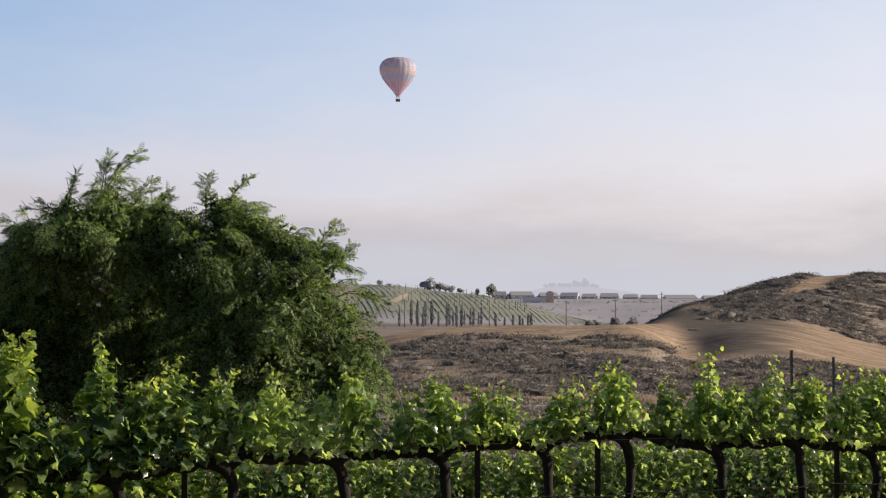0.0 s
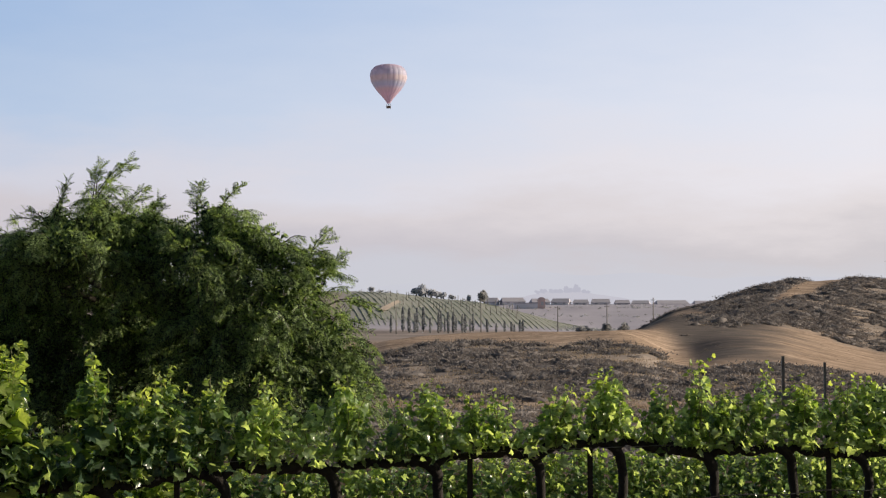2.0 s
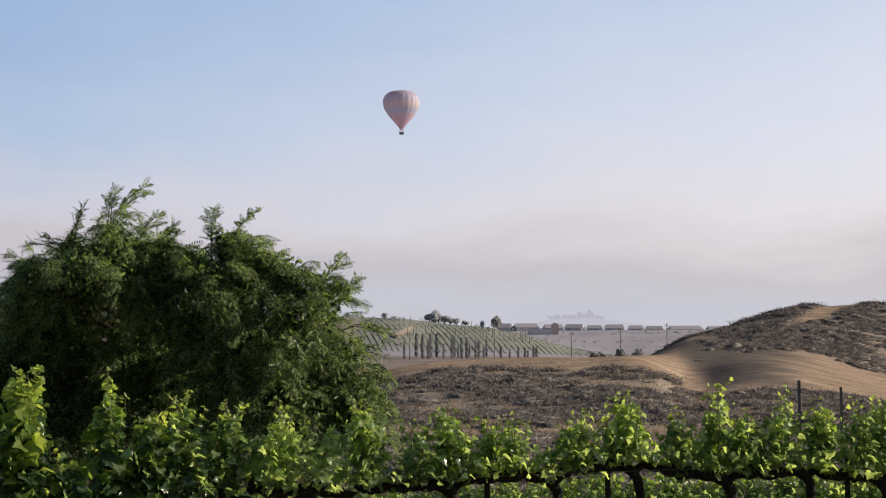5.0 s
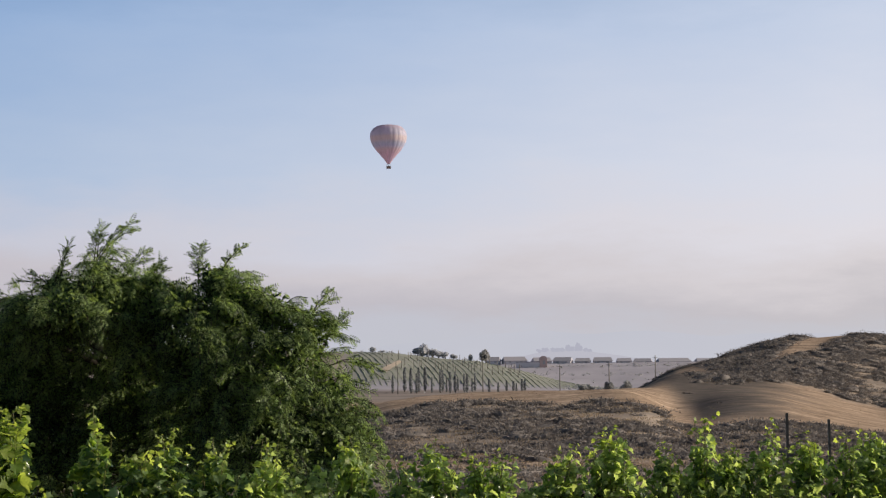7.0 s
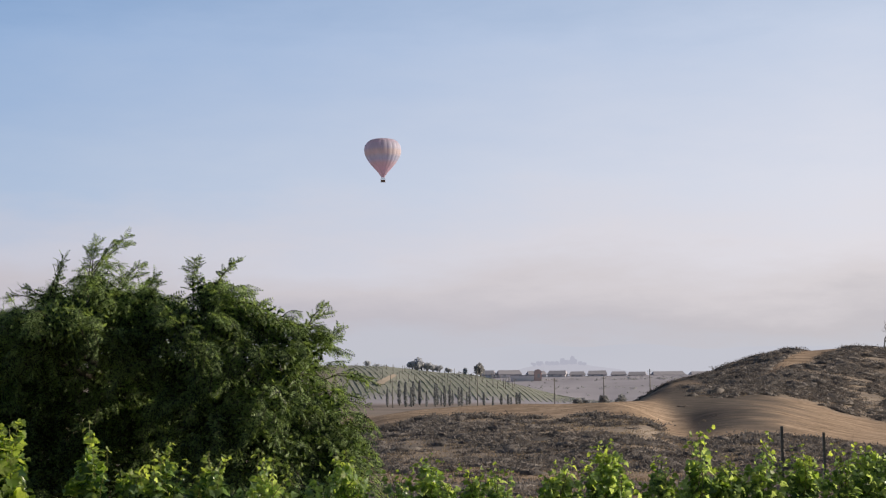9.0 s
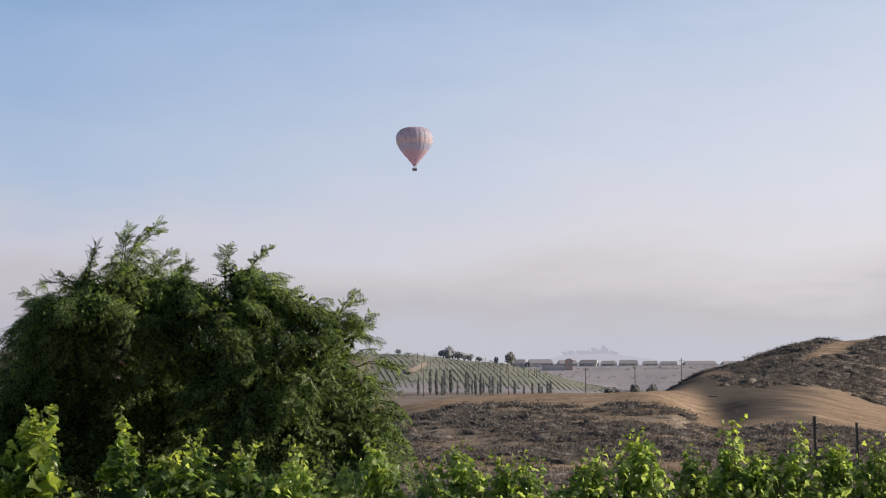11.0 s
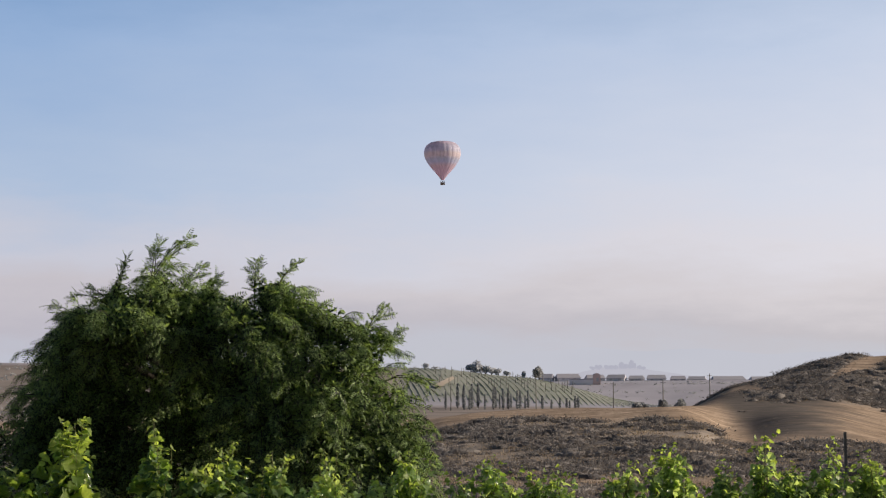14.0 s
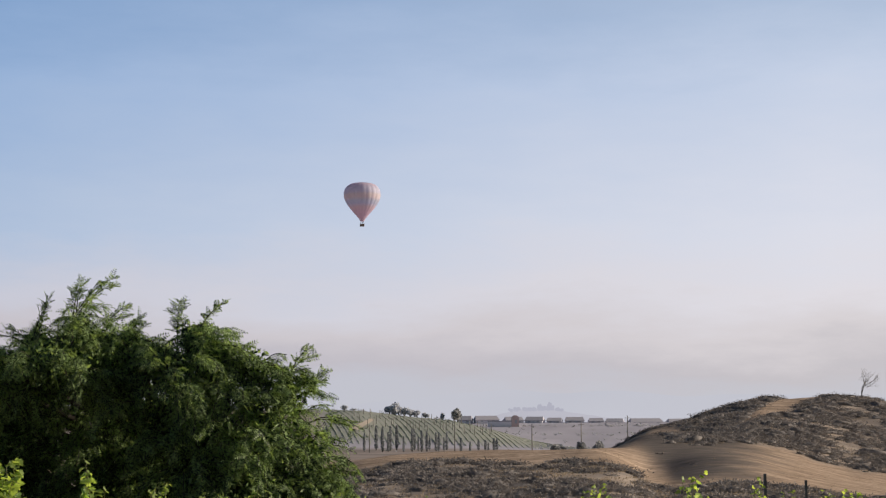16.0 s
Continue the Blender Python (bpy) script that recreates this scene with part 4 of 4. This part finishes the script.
def tuft_crown(count, shape, size, seed):
    """A crown of leaf tufts filling a shape given by (direction, random) -> place."""
    r = np.random.default_rng(seed)
    d = r.normal(0, 1, (count, 3))
    d /= np.linalg.norm(d, axis=1, keepdims=True)
    at = shape(d, r)
    way = d + r.normal(0, 0.4, d.shape) + np.array([0, 0, 0.3])
    tv = np.array([[-0.5, -0.3, 0], [0.5, -0.3, 0.1], [0.55, 0.3, -0.1], [0.0, 0.8, 0.1], [-0.5, 0.35, 0.05]])
    tf = np.array([[0, 1, 2], [0, 2, 4], [2, 3, 4]])
    return scatter(tv, tf, frames_of(way, r.normal(0, 1, d.shape), size * r.uniform(0.6, 1.3, count), at))


def make_cypress(seed):
    h, w = 7.0, 0.5
    r = np.random.default_rng(seed)
    tree = thing("cypress", "slim dark cypress standing in a row on the far slope", "cypress", group="row of cypresses")
    part("trunk", tube_mesh("trunk", [tube([(0, 0, -0.3), (0, 0, 0.6), (0.03, 0, h * 0.5)], [0.16, 0.12, 0.05], 6)], TREE_BARK), tree)

    def spindle(d, q):
        t = q.uniform(0.03, 1, len(d))
        rad = w * np.sin(np.pi * np.clip(t * 0.62 + 0.36, 0, 1)) ** 0.6 * q.uniform(0.55, 1.0, len(d))
        a = q.uniform(0, 2 * np.pi, len(d))
        return np.stack([rad * np.cos(a), rad * np.sin(a), 0.25 + t * (h - 0.25)], -1)
    part("crown", mesh_np("crown", *tuft_crown(420, spindle, 0.3, seed), HAZED_CYPRESS), tree)
    return tree


CYPRESSES = [(707, 545), (728, 532), (739, 534), (749, 535), (753, 536), (764, 535), (776, 544), (791, 541), (795, 541), (802, 545), (808, 544), (817, 543), (822, 544), (833, 547), (838, 547),
             (847, 547), (852, 546), (877, 556), (893, 557), (908, 559), (920, 560), (925, 559), (935, 557), (940, 557)]
kinds = [make_cypress(700 + k) for k in range(3)]
for k, (b, e) in enumerate(CYPRESSES):
    y = 500.0 + 12 * math.sin(k * 1.7)
    p = on_ground(b, y)
    tall = (at_mark(b, e, y).z - p.z) / 7.0
    m = Matrix.Translation(p) @ Matrix.Rotation(k * 1.3, 4, "Z") @ Matrix.Diagonal((max(tall, 0.8), max(tall, 0.8), tall, 1))
    if k < 3:
        kinds[k].matrix_basis = m
    else:
        copy_thing(kinds[k % 3], m)


def make_round_tree(b, e_top, y, width, seed, label, name="far_tree", group="", mat=HAZED_LEAF, drop=0.0):
    p = on_ground(b, y) + Vector((0, 0, drop))
    h = at_mark(b, e_top, y).z - p.z
    tree = thing(name, label, "tree", Matrix.Translation(p), group)
    part("trunk", tube_mesh("trunk", [tube([(0, 0, -0.4), (0.05, 0, h * 0.3), (0, 0, h * 0.7)], [0.09 * width, 0.06 * width, 0.02 * width], 6)], mat if mat is HAZE_GLOW_LEAF else TREE_BARK), tree)
    r0 = np.random.default_rng(seed)
    lobes = [(r0.normal(0, 0.2, 2) * width, r0.uniform(0.36, 0.68), r0.uniform(0.3, 0.42)) for _ in range(5)]

    def shape(d, q):
        which = q.integers(0, 5, len(d))
        c = np.array([[*(l[0]), l[1] * h] for l in lobes])[which]
        s = np.array([[l[2] * width, l[2] * width, l[2] * h * 0.85] for l in lobes])[which]
        return c + d * s * q.uniform(0.5, 1.0, (len(d), 1))
    part("crown", mesh_np("crown", *tuft_crown(800, shape, 0.11 * max(width, h), seed), mat), tree)
    return tree


make_round_tree(872, 500, 700, 3.9, 801, "rounded dark tree standing alone on the ridge", mat=HAZED_BRUSH)
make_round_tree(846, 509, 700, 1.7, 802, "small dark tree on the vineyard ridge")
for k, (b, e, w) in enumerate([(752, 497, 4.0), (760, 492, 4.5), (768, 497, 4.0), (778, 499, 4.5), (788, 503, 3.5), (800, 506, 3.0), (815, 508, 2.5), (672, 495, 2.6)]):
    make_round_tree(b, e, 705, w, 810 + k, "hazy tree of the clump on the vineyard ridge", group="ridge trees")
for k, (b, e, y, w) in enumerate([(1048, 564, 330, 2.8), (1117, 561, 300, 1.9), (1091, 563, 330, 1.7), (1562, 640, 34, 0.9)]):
    make_round_tree(b, e, y, w, 830 + k, "low rounded shrub beyond the straw crest" if k < 3 else "dark green leafy bush at the vineyard edge", name="shrub", mat=HAZED_BRUSH if k < 3 else TREE_LEAF)


def make_bare_tree(b, e_top, y):
    p = on_ground(b, y)
    h = at_mark(b, e_top, y).z - p.z
    tree = thing("bare_tree", "small leafless tree on the crest of the dry hill", "tree", Matrix.Translation(p - Vector((0, 0, 0.1))))
    r = np.random.default_rng(5)
    limbs, stack, first = [], [(np.zeros(3), np.array([0.05, 0, 1.0]), h * 0.42, 0.11, 0)], None
    while stack:
        a, d, ln, rad, lev = stack.pop()
        d = d / np.linalg.norm(d)
        mid, end = a + d * ln * 0.5 + r.normal(0, 0.05 * ln, 3), a + d * ln
        tb = tube([a, mid, end], [rad, rad * 0.8, rad * 0.6], 6)
        if first is None:
            first = tb
        else:
            limbs.append(tb)
        if lev < 6:
            for _ in range(3 if lev < 3 else 2):
                stack.append((end if r.random() < 0.7 else mid, d + r.normal(0, 0.5, 3) + np.array([0, 0, 0.15]), ln * r.uniform(0.58, 0.8), rad * 0.6, lev + 1))
    part("trunk", tube_mesh("trunk", [first], TREE_BARK), tree)
    part("branchwork", tube_mesh("branchwork", limbs, STAKE), tree, "fine bare branches", kind="stuff")


make_bare_tree(1588, 440, 262)

# ---- vineyard on the far slope ----


def make_far_rows():
    rows = []
    for k in range(52):
        run = []
        for q in range(0, 134, 2):
            b, y = 570 + k * 10.4 + (132 - q) * 0.42 + 6 * math.sin(q * 0.024), 541 + q * 1.22
            here = 640 < b < 1080 and y <= 700 and (abs(b - (690 + (y - 592) * 0.64)) >= 10 or not 585 < y < 648)
            if here:
                x = y * (b - 784) / FOCAL
                run.append((x + rng.normal(0, 0.08), y, float(ground_z(x, y)[0]) - 0.02 + rng.normal(0, 0.04)))
            if (not here or q == 132) and run:
                if len(run) > 2:
                    rows.append(tube(run, 0.17 * (1 + rng.normal(0, 0.1, len(run))), 6))
                run = []
    ob = new("far_vineyard", tube_mesh("far_vineyard", rows, HAZED_VINE))
    tagged(ob, "rows of green vines, paled by painted haze, striping the far hillside", "vineyard", kind="stuff")
    st = []
    for k in range(46):
        b, y = 690 + k * 5.4 + rng.normal(0, 1), 640 + rng.uniform(-40, 40)
        g = on_ground(b, y)
        st.append(tube([g - Vector((0, 0, 0.2)), g + Vector((0, 0, rng.uniform(2.2, 3.6)))], 0.12, 5))
    tagged(new("vineyard_stakes", tube_mesh("vineyard_stakes", st, STAKE)), "thin weathered stakes among the far vines", "stakes", kind="stuff")


make_far_rows()


def make_far_brush():
    """Hazy brush and hedgerows scattered over the valley beyond the crest."""
    n = 1300
    b, y = rng.uniform(620, 1330, n), np.concatenate([rng.uniform(400, 960, n // 2), rng.choice([430, 560, 720, 800, 880, 930], n - n // 2) + rng.normal(0, 4, n - n // 2)])
    b[:300], y[:300] = rng.uniform(-260, 120, 300), rng.uniform(420, 690, 300)
    keep = (b > 1010) | (y > 720) | (rng.random(n) < 0.03) | (b < 130)
    b, y = b[keep], y[keep]
    x = y * (b - 784) / FOCAL
    z = ground_z(x, y)
    n = len(x)
    per = 10
    size = rng.uniform(0.3, 1.1, n)
    d = rng.normal(0, 1, (n, per, 3))
    at = np.stack([x, y, z + 0.3], -1)[:, None] + d * size[:, None, None] * np.array([0.9, 0.9, 0.4])
    tv = np.array([[-0.5, -0.4, 0], [0.5, -0.4, 0.1], [0.55, 0.4, -0.1], [-0.2, 0.8, 0.1]])
    m = frames_of(rng.normal(0, 1, (n * per, 3)), d.reshape(-1, 3) + np.array([0, 0, 0.8]), np.repeat(size, per) * rng.uniform(0.4, 0.8, n * per), at.reshape(-1, 3))
    tagged(new("hazed_brush", mesh_np("hazed_brush", *scatter(tv, np.array([[0, 1, 2, 3]]), m), HAZED_BRUSH)), "hazy grey-green brush across the far valley", "brush", kind="stuff")


make_far_brush()


def make_track():
    """The pale dirt road climbing the vineyard slope."""
    rows, lanes = 50, 5
    b = np.linspace(690, 722, rows)
    y = np.linspace(592, 642, rows)
    vs = []
    for k in range(rows):
        for q in range(lanes):
            s = 2 * q / (lanes - 1) - 1
            p = on_ground(b[k] + s * (6 - 3 * k / (rows - 1)), y[k] - s * 4)
            vs.append((p.x, p.y, p.z + 0.45))
    fs = [(k * lanes + q, k * lanes + q + 1, (k + 1) * lanes + q + 1, (k + 1) * lanes + q) for k in range(rows - 1) for q in range(lanes - 1)]
    tagged(new("dirt_road", mesh_np("dirt_road", vs, fs, ROAD)), "pale dirt road climbing the far vineyard slope", "road", kind="structure")


make_track()


def make_pole(b, e_top, y, thick=0.14):
    p = on_ground(b, y)
    h = at_mark(b, e_top, y).z - p.z
    pole = thing("utility_pole", "slim wooden utility pole in the valley", "pole", Matrix.Translation(p), "utility poles")
    part("mast", tube_mesh("mast", [tube([(0, 0, -0.5), (0, 0, h * 0.5), (0, 0, h)], [thick * 1.2, thick, thick * 0.8], 8)], STAKE), pole)
    part("crossarm", tube_mesh("crossarm", [tube([(-0.7, 0, h * 0.94), (0, 0, h * 0.94), (0.7, 0, h * 0.94)], 0.06, 6)], STAKE), pole)


for b, e, y in ((866, 517, 480), (1002, 531, 420), (1089, 529, 420), (1171, 517, 430), (716, 530, 480)):
    make_pole(b, e, y)

# ---- houses on the far ridge ----


def prism_roof(w, d, h0, rise, over=0.5, ridge=0.45):
    """A hipped roof with thickness."""
    x, y = w / 2 + over, d / 2 + over
    v = [(-x, -y, h0), (x, -y, h0), (x, y, h0), (-x, y, h0), (-x, -y, h0 + 0.25), (x, -y, h0 + 0.25), (x, y, h0 + 0.25), (-x, y, h0 + 0.25),
         (-w * ridge / 2, 0, h0 + rise), (w * ridge / 2, 0, h0 + rise)]
    f = [(3, 2, 1, 0), (0, 1, 5, 4), (1, 2, 6, 5), (2, 3, 7, 6), (3, 0, 4, 7), (4, 5, 9, 8), (6, 7, 8, 9), (5, 6, 9), (7, 4, 8)]
    me = bpy.data.meshes.new("roof")
    me.from_pydata(v, [], f)
    me.materials.append(ROOF)
    return me


def box_mesh(name, size, at, mat, bevel=0.0):
    bm = bmesh.new()
    bmesh.ops.create_cube(bm, size=1.0, matrix=Matrix.Translation(at) @ Matrix.Diagonal((*size, 1)))
    if bevel:
        bmesh.ops.bevel(bm, geom=bm.edges[:], offset=bevel, segments=2, affect="EDGES")
    me = bpy.data.meshes.new(name)
    bm.to_mesh(me)
    bm.free()
    me.materials.append(mat)
    return me


def make_house(b, width_marks, e_top, e_foot, y=975.0, wall_mat=PLASTER, label="hazy tract house with pale walls and a grey hipped roof"):
    top, foot = at_mark(b, e_top, y), at_mark(b, e_foot, y)
    w = width_marks * y / FOCAL * 0.92
    h = top.z - foot.z
    house = thing("house", label, "house", Matrix.Translation((top.x, y, foot.z)) @ Matrix.Rotation(radians((b * 7) % 24 - 14), 4, "Z"), "houses on the far ridge")
    wall_h = h * 0.2
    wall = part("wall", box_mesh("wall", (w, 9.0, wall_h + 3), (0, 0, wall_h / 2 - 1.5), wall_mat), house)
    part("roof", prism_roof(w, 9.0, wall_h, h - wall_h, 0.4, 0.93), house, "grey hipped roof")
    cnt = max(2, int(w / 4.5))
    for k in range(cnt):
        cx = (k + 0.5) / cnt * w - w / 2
        part("window", box_mesh("window", (1.5, 0.12, 1.3), (cx, -4.53, wall_h * 0.55), HAZED_PANE), house)
    return house


HOUSES = [(885, 26, 513, 526), (922, 44, 513, 526), (970, 34, 515, 527), (1008, 34, 515, 527), (1043, 28, 517, 528), (1078, 35, 516, 528), (1116, 27, 518, 529), (1149, 33, 519, 530), (1203, 62, 519, 531), (1261, 40, 520, 531), (1310, 40, 521, 532)]
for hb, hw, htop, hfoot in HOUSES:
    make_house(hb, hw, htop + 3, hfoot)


def make_chapel():
    """The pink building with a rounded roof below the ridge."""
    y = 930.0
    p = at_mark(973, 527, y)
    w = 13 * y / FOCAL
    ob = thing("pavilion", "pinkish stucco pavilion with a rounded roof and low white wing", "building", Matrix.Translation((p.x, y, p.z)))
    part("wall", box_mesh("wall", (w, 4.0, 6.6), (0, 0, -1.3), PINK, 0.1), ob)
    t = np.linspace(0, math.pi, 9)
    prof = [(math.cos(a) * w * 0.52, 2.0 + 1.7 * math.sin(a)) for a in t]
    v = [(x, yy, z) for yy in (-2.1, 2.1) for x, z in prof]
    f = [(k, k + 1, k + 10, k + 9) for k in range(8)] + [tuple(range(8, -1, -1)), tuple(range(9, 18))]
    me = bpy.data.meshes.new("roof")
    me.from_pydata(v, [], f)
    me.materials.append(PINK)
    part("roof", me, ob)
    part("side_wing", box_mesh("side_wing", (13.0, 3.6, 4.6), (-6.5 - w * 0.51, 0, -2.1), PLASTER, 0.1), ob, "low pale plaster wing")
    part("wing_roof", box_mesh("wing_roof", (13.4, 4.2, 0.4), (-6.6 - w * 0.51, 0, 0.4), ROOF, 0.1), ob)
    part("doorway", box_mesh("doorway", (1.3, 0.2, 2.0), (0.4, -2.0, 0.1), HAZED_PANE), ob)


make_chapel()

# ---- far hills in the mist ----


def make_far_hill(name, pairs, y, label, mat):
    b = np.linspace(pairs[0][0], pairs[-1][0], 90)
    e = curve(pairs, b) + 0.8 * np.sin(b * 0.05) + 0.3 * np.sin(b * 0.19)
    x = y * (b - 784) / FOCAL
    z = lift(y, e)
    v = np.concatenate([np.stack([x * 0.93, 0 * x + y * 0.93, 0 * x - 20], -1), np.stack([x, 0 * x + y, z], -1), np.stack([x * 1.06, 0 * x + y * 1.06, 0 * x - 20], -1)])
    n = len(b)
    k = np.arange(n - 1)
    f = np.concatenate([np.stack([k + o * n, k + 1 + o * n, k + 1 + (o + 1) * n, k + (o + 1) * n], -1) for o in (0, 1)])
    tagged(new(name, mesh_np(name, v, f, mat, True)), label, "hill", kind="structure")


make_far_hill("backdrop_ridge", [(880, 530), (940, 515), (985, 506), (1010, 505), (1040, 503), (1075, 512), (1130, 520), (1260, 530)], 2600, "pale blue hill fading into the mist", HAZE_GLOW_HILL)
make_far_hill("backdrop_mountain", [(-300, 492), (300, 488), (660, 498), (800, 484), (880, 476), (960, 470), (1060, 478), (1160, 472), (1260, 484), (1400, 480), (1700, 490)], 4500, "faint mountain almost lost in the morning haze", HAZE_GLOW_MOUNTAIN)
# crowns and trunks of these trees emit the haze colour too
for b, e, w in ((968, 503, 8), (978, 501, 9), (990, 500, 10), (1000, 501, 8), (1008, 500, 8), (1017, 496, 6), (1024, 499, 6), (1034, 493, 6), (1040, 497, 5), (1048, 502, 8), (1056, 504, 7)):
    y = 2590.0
    make_round_tree(b, e, y, w, int(b), "tall tree on the misty far hill", group="trees in the mist", mat=HAZE_GLOW_LEAF, drop=float(lift(y, 510)) - on_ground(b, y).z)

# ---- the balloon ----


def make_balloon():
    y = 810.0
    c = at_mark(704, 140, y)
    r0 = 32.3 * y / FOCAL
    foot = -39.0 * y / FOCAL
    ob = thing("hot_air_balloon", "striped pink, yellow and blue hot-air balloon aloft", "balloon", Matrix.Translation((c.x, y, c.z + foot)))
    m = bpy.data.materials.new("balloon_cloth")
    m.use_nodes = True
    n, l = m.node_tree.nodes, m.node_tree.links
    p = n["Principled BSDF"]
    p.inputs["Roughness"].default_value = 0.6
    tc, sp, rm = n.new("ShaderNodeTexCoord"), n.new("ShaderNodeSeparateXYZ"), n.new("ShaderNodeValToRGB")
    l.new(tc.outputs["Object"], sp.inputs[0])
    dv = n.new("ShaderNodeMath")
    dv.operation = "DIVIDE"
    dv.inputs[1].default_value = 21.6
    l.new(sp.outputs["Z"], dv.inputs[0])
    l.new(dv.outputs[0], rm.inputs[0])
    bands = [(0.0, (0.66, 0.52, 0.62)), (0.30, (0.70, 0.50, 0.60)), (0.42, (0.68, 0.53, 0.60)), (0.50, (0.54, 0.56, 0.72)), (0.56, (0.54, 0.56, 0.69)), (0.63, (0.69, 0.60, 0.63)), (0.70, (0.69, 0.60, 0.63)),
             (0.76, (0.58, 0.56, 0.69)), (0.86, (0.58, 0.56, 0.69)), (0.95, (0.66, 0.55, 0.66))]
    e = rm.color_ramp.elements
    for k, (pos, col) in enumerate(bands):
        el = e[0] if k == 0 else (e[1] if k == 1 else e.new(pos))
        el.position, el.color = pos, (*col, 1)
    nz = n.new("ShaderNodeTexNoise")
    nz.inputs["Scale"].default_value = 0.6
    l.new(tc.outputs["Object"], nz.inputs["Vector"])
    hs = n.new("ShaderNodeHueSaturation")
    mr = n.new("ShaderNodeMapRange")
    mr.inputs["To Min"].default_value, mr.inputs["To Max"].default_value = 1.02, 1.2
    l.new(nz.outputs["Fac"], mr.inputs["Value"])
    l.new(mr.outputs[0], hs.inputs["Value"])
    l.new(rm.outputs[0], hs.inputs["Color"])
    l.new(hs.outputs[0], p.inputs["Base Color"])
    tr, mx = n.new("ShaderNodeBsdfTranslucent"), n.new("ShaderNodeMixShader")
    l.new(hs.outputs[0], tr.inputs["Color"])
    mx.inputs[0].default_value = 0.42
    l.new(p.outputs[0], mx.inputs[1])
    l.new(tr.outputs[0], mx.inputs[2])
    l.new(mx.outputs[0], n["Material Output"].inputs["Surface"])
    # profile from mouth to crown: height above the basket's foot, radius
    prof = [(2.4, 0.75), (3.4, 1.35), (5.0, 2.55), (7.0, 4.3), (9.0, 6.0), (11.0, 7.4), (13.0, 8.45), (15.0, 8.95), (16.8, 8.95), (18.4, 8.5), (19.8, 7.5), (20.8, 6.1), (21.35, 4.3), (21.6, 0.3)]
    hs_, rs_ = np.array([q[0] for q in prof]), np.array([q[1] for q in prof])
    t = np.linspace(0, 1, 30)
    hh, rr = np.interp(t, np.linspace(0, 1, 14), hs_), np.interp(t, np.linspace(0, 1, 14), rs_)
    gores, across = 20, 7
    half = math.pi / gores
    a = np.linspace(-half, half, across)
    bulge = 1 + 0.02 * np.cos(a / half * math.pi / 2)
    v = np.stack([rr[:, None] * bulge * np.cos(a), rr[:, None] * bulge * np.sin(a), hh[:, None] + 0 * a], -1).reshape(-1, 3)
    i, j = np.meshgrid(np.arange(29), np.arange(across - 1), indexing="ij")
    f = np.stack([i * across + j, i * across + j + 1, (i + 1) * across + j + 1, (i + 1) * across + j], -1).reshape(-1, 4)
    gore = mesh_np("gore", v, f, m, True)
    env = thing("envelope", "", "")
    env.parent = ob
    for k in range(gores):
        g = part("gore", gore, env)
        g.matrix_basis = Matrix.Rotation(2 * math.pi * k / gores + 0.1, 4, "Z")
    part("crown_ring", tube_mesh("crown_ring", [tube([(0.5 * math.cos(q), 0.5 * math.sin(q), 21.55) for q in np.linspace(0, 2 * math.pi, 17)], 0.1, 6, False)], HOSE), ob)
    bm = bmesh.new()
    bmesh.ops.create_cube(bm, size=1.0, matrix=Matrix.Translation((0, 0, 0.6)) @ Matrix.Diagonal((2.2, 1.5, 1.2, 1)))
    bmesh.ops.delete(bm, geom=[q for q in bm.faces if q.normal.z > 0.9], context="FACES")
    bmesh.ops.solidify(bm, geom=bm.faces[:], thickness=0.08)
    me = bpy.data.meshes.new("basket")
    bm.to_mesh(me)
    bm.free()
    me.materials.append(WICKER)
    part("basket", me, ob, "dark wicker basket")
    for sx in (-1, 1):
        for sy in (-1, 1):
            part("rope", tube_mesh("rope", [tube([(sx * 1.05, sy * 0.7, 1.1), (sx * 0.9, sy * 0.65, 1.8), (sx * 0.55, sy * 0.5, 2.5)], 0.05, 5)], HOSE), ob)
    part("burner", box_mesh("burner", (0.7, 0.5, 0.35), (0, 0, 1.75), STEEL, 0.05), ob)


make_balloon()
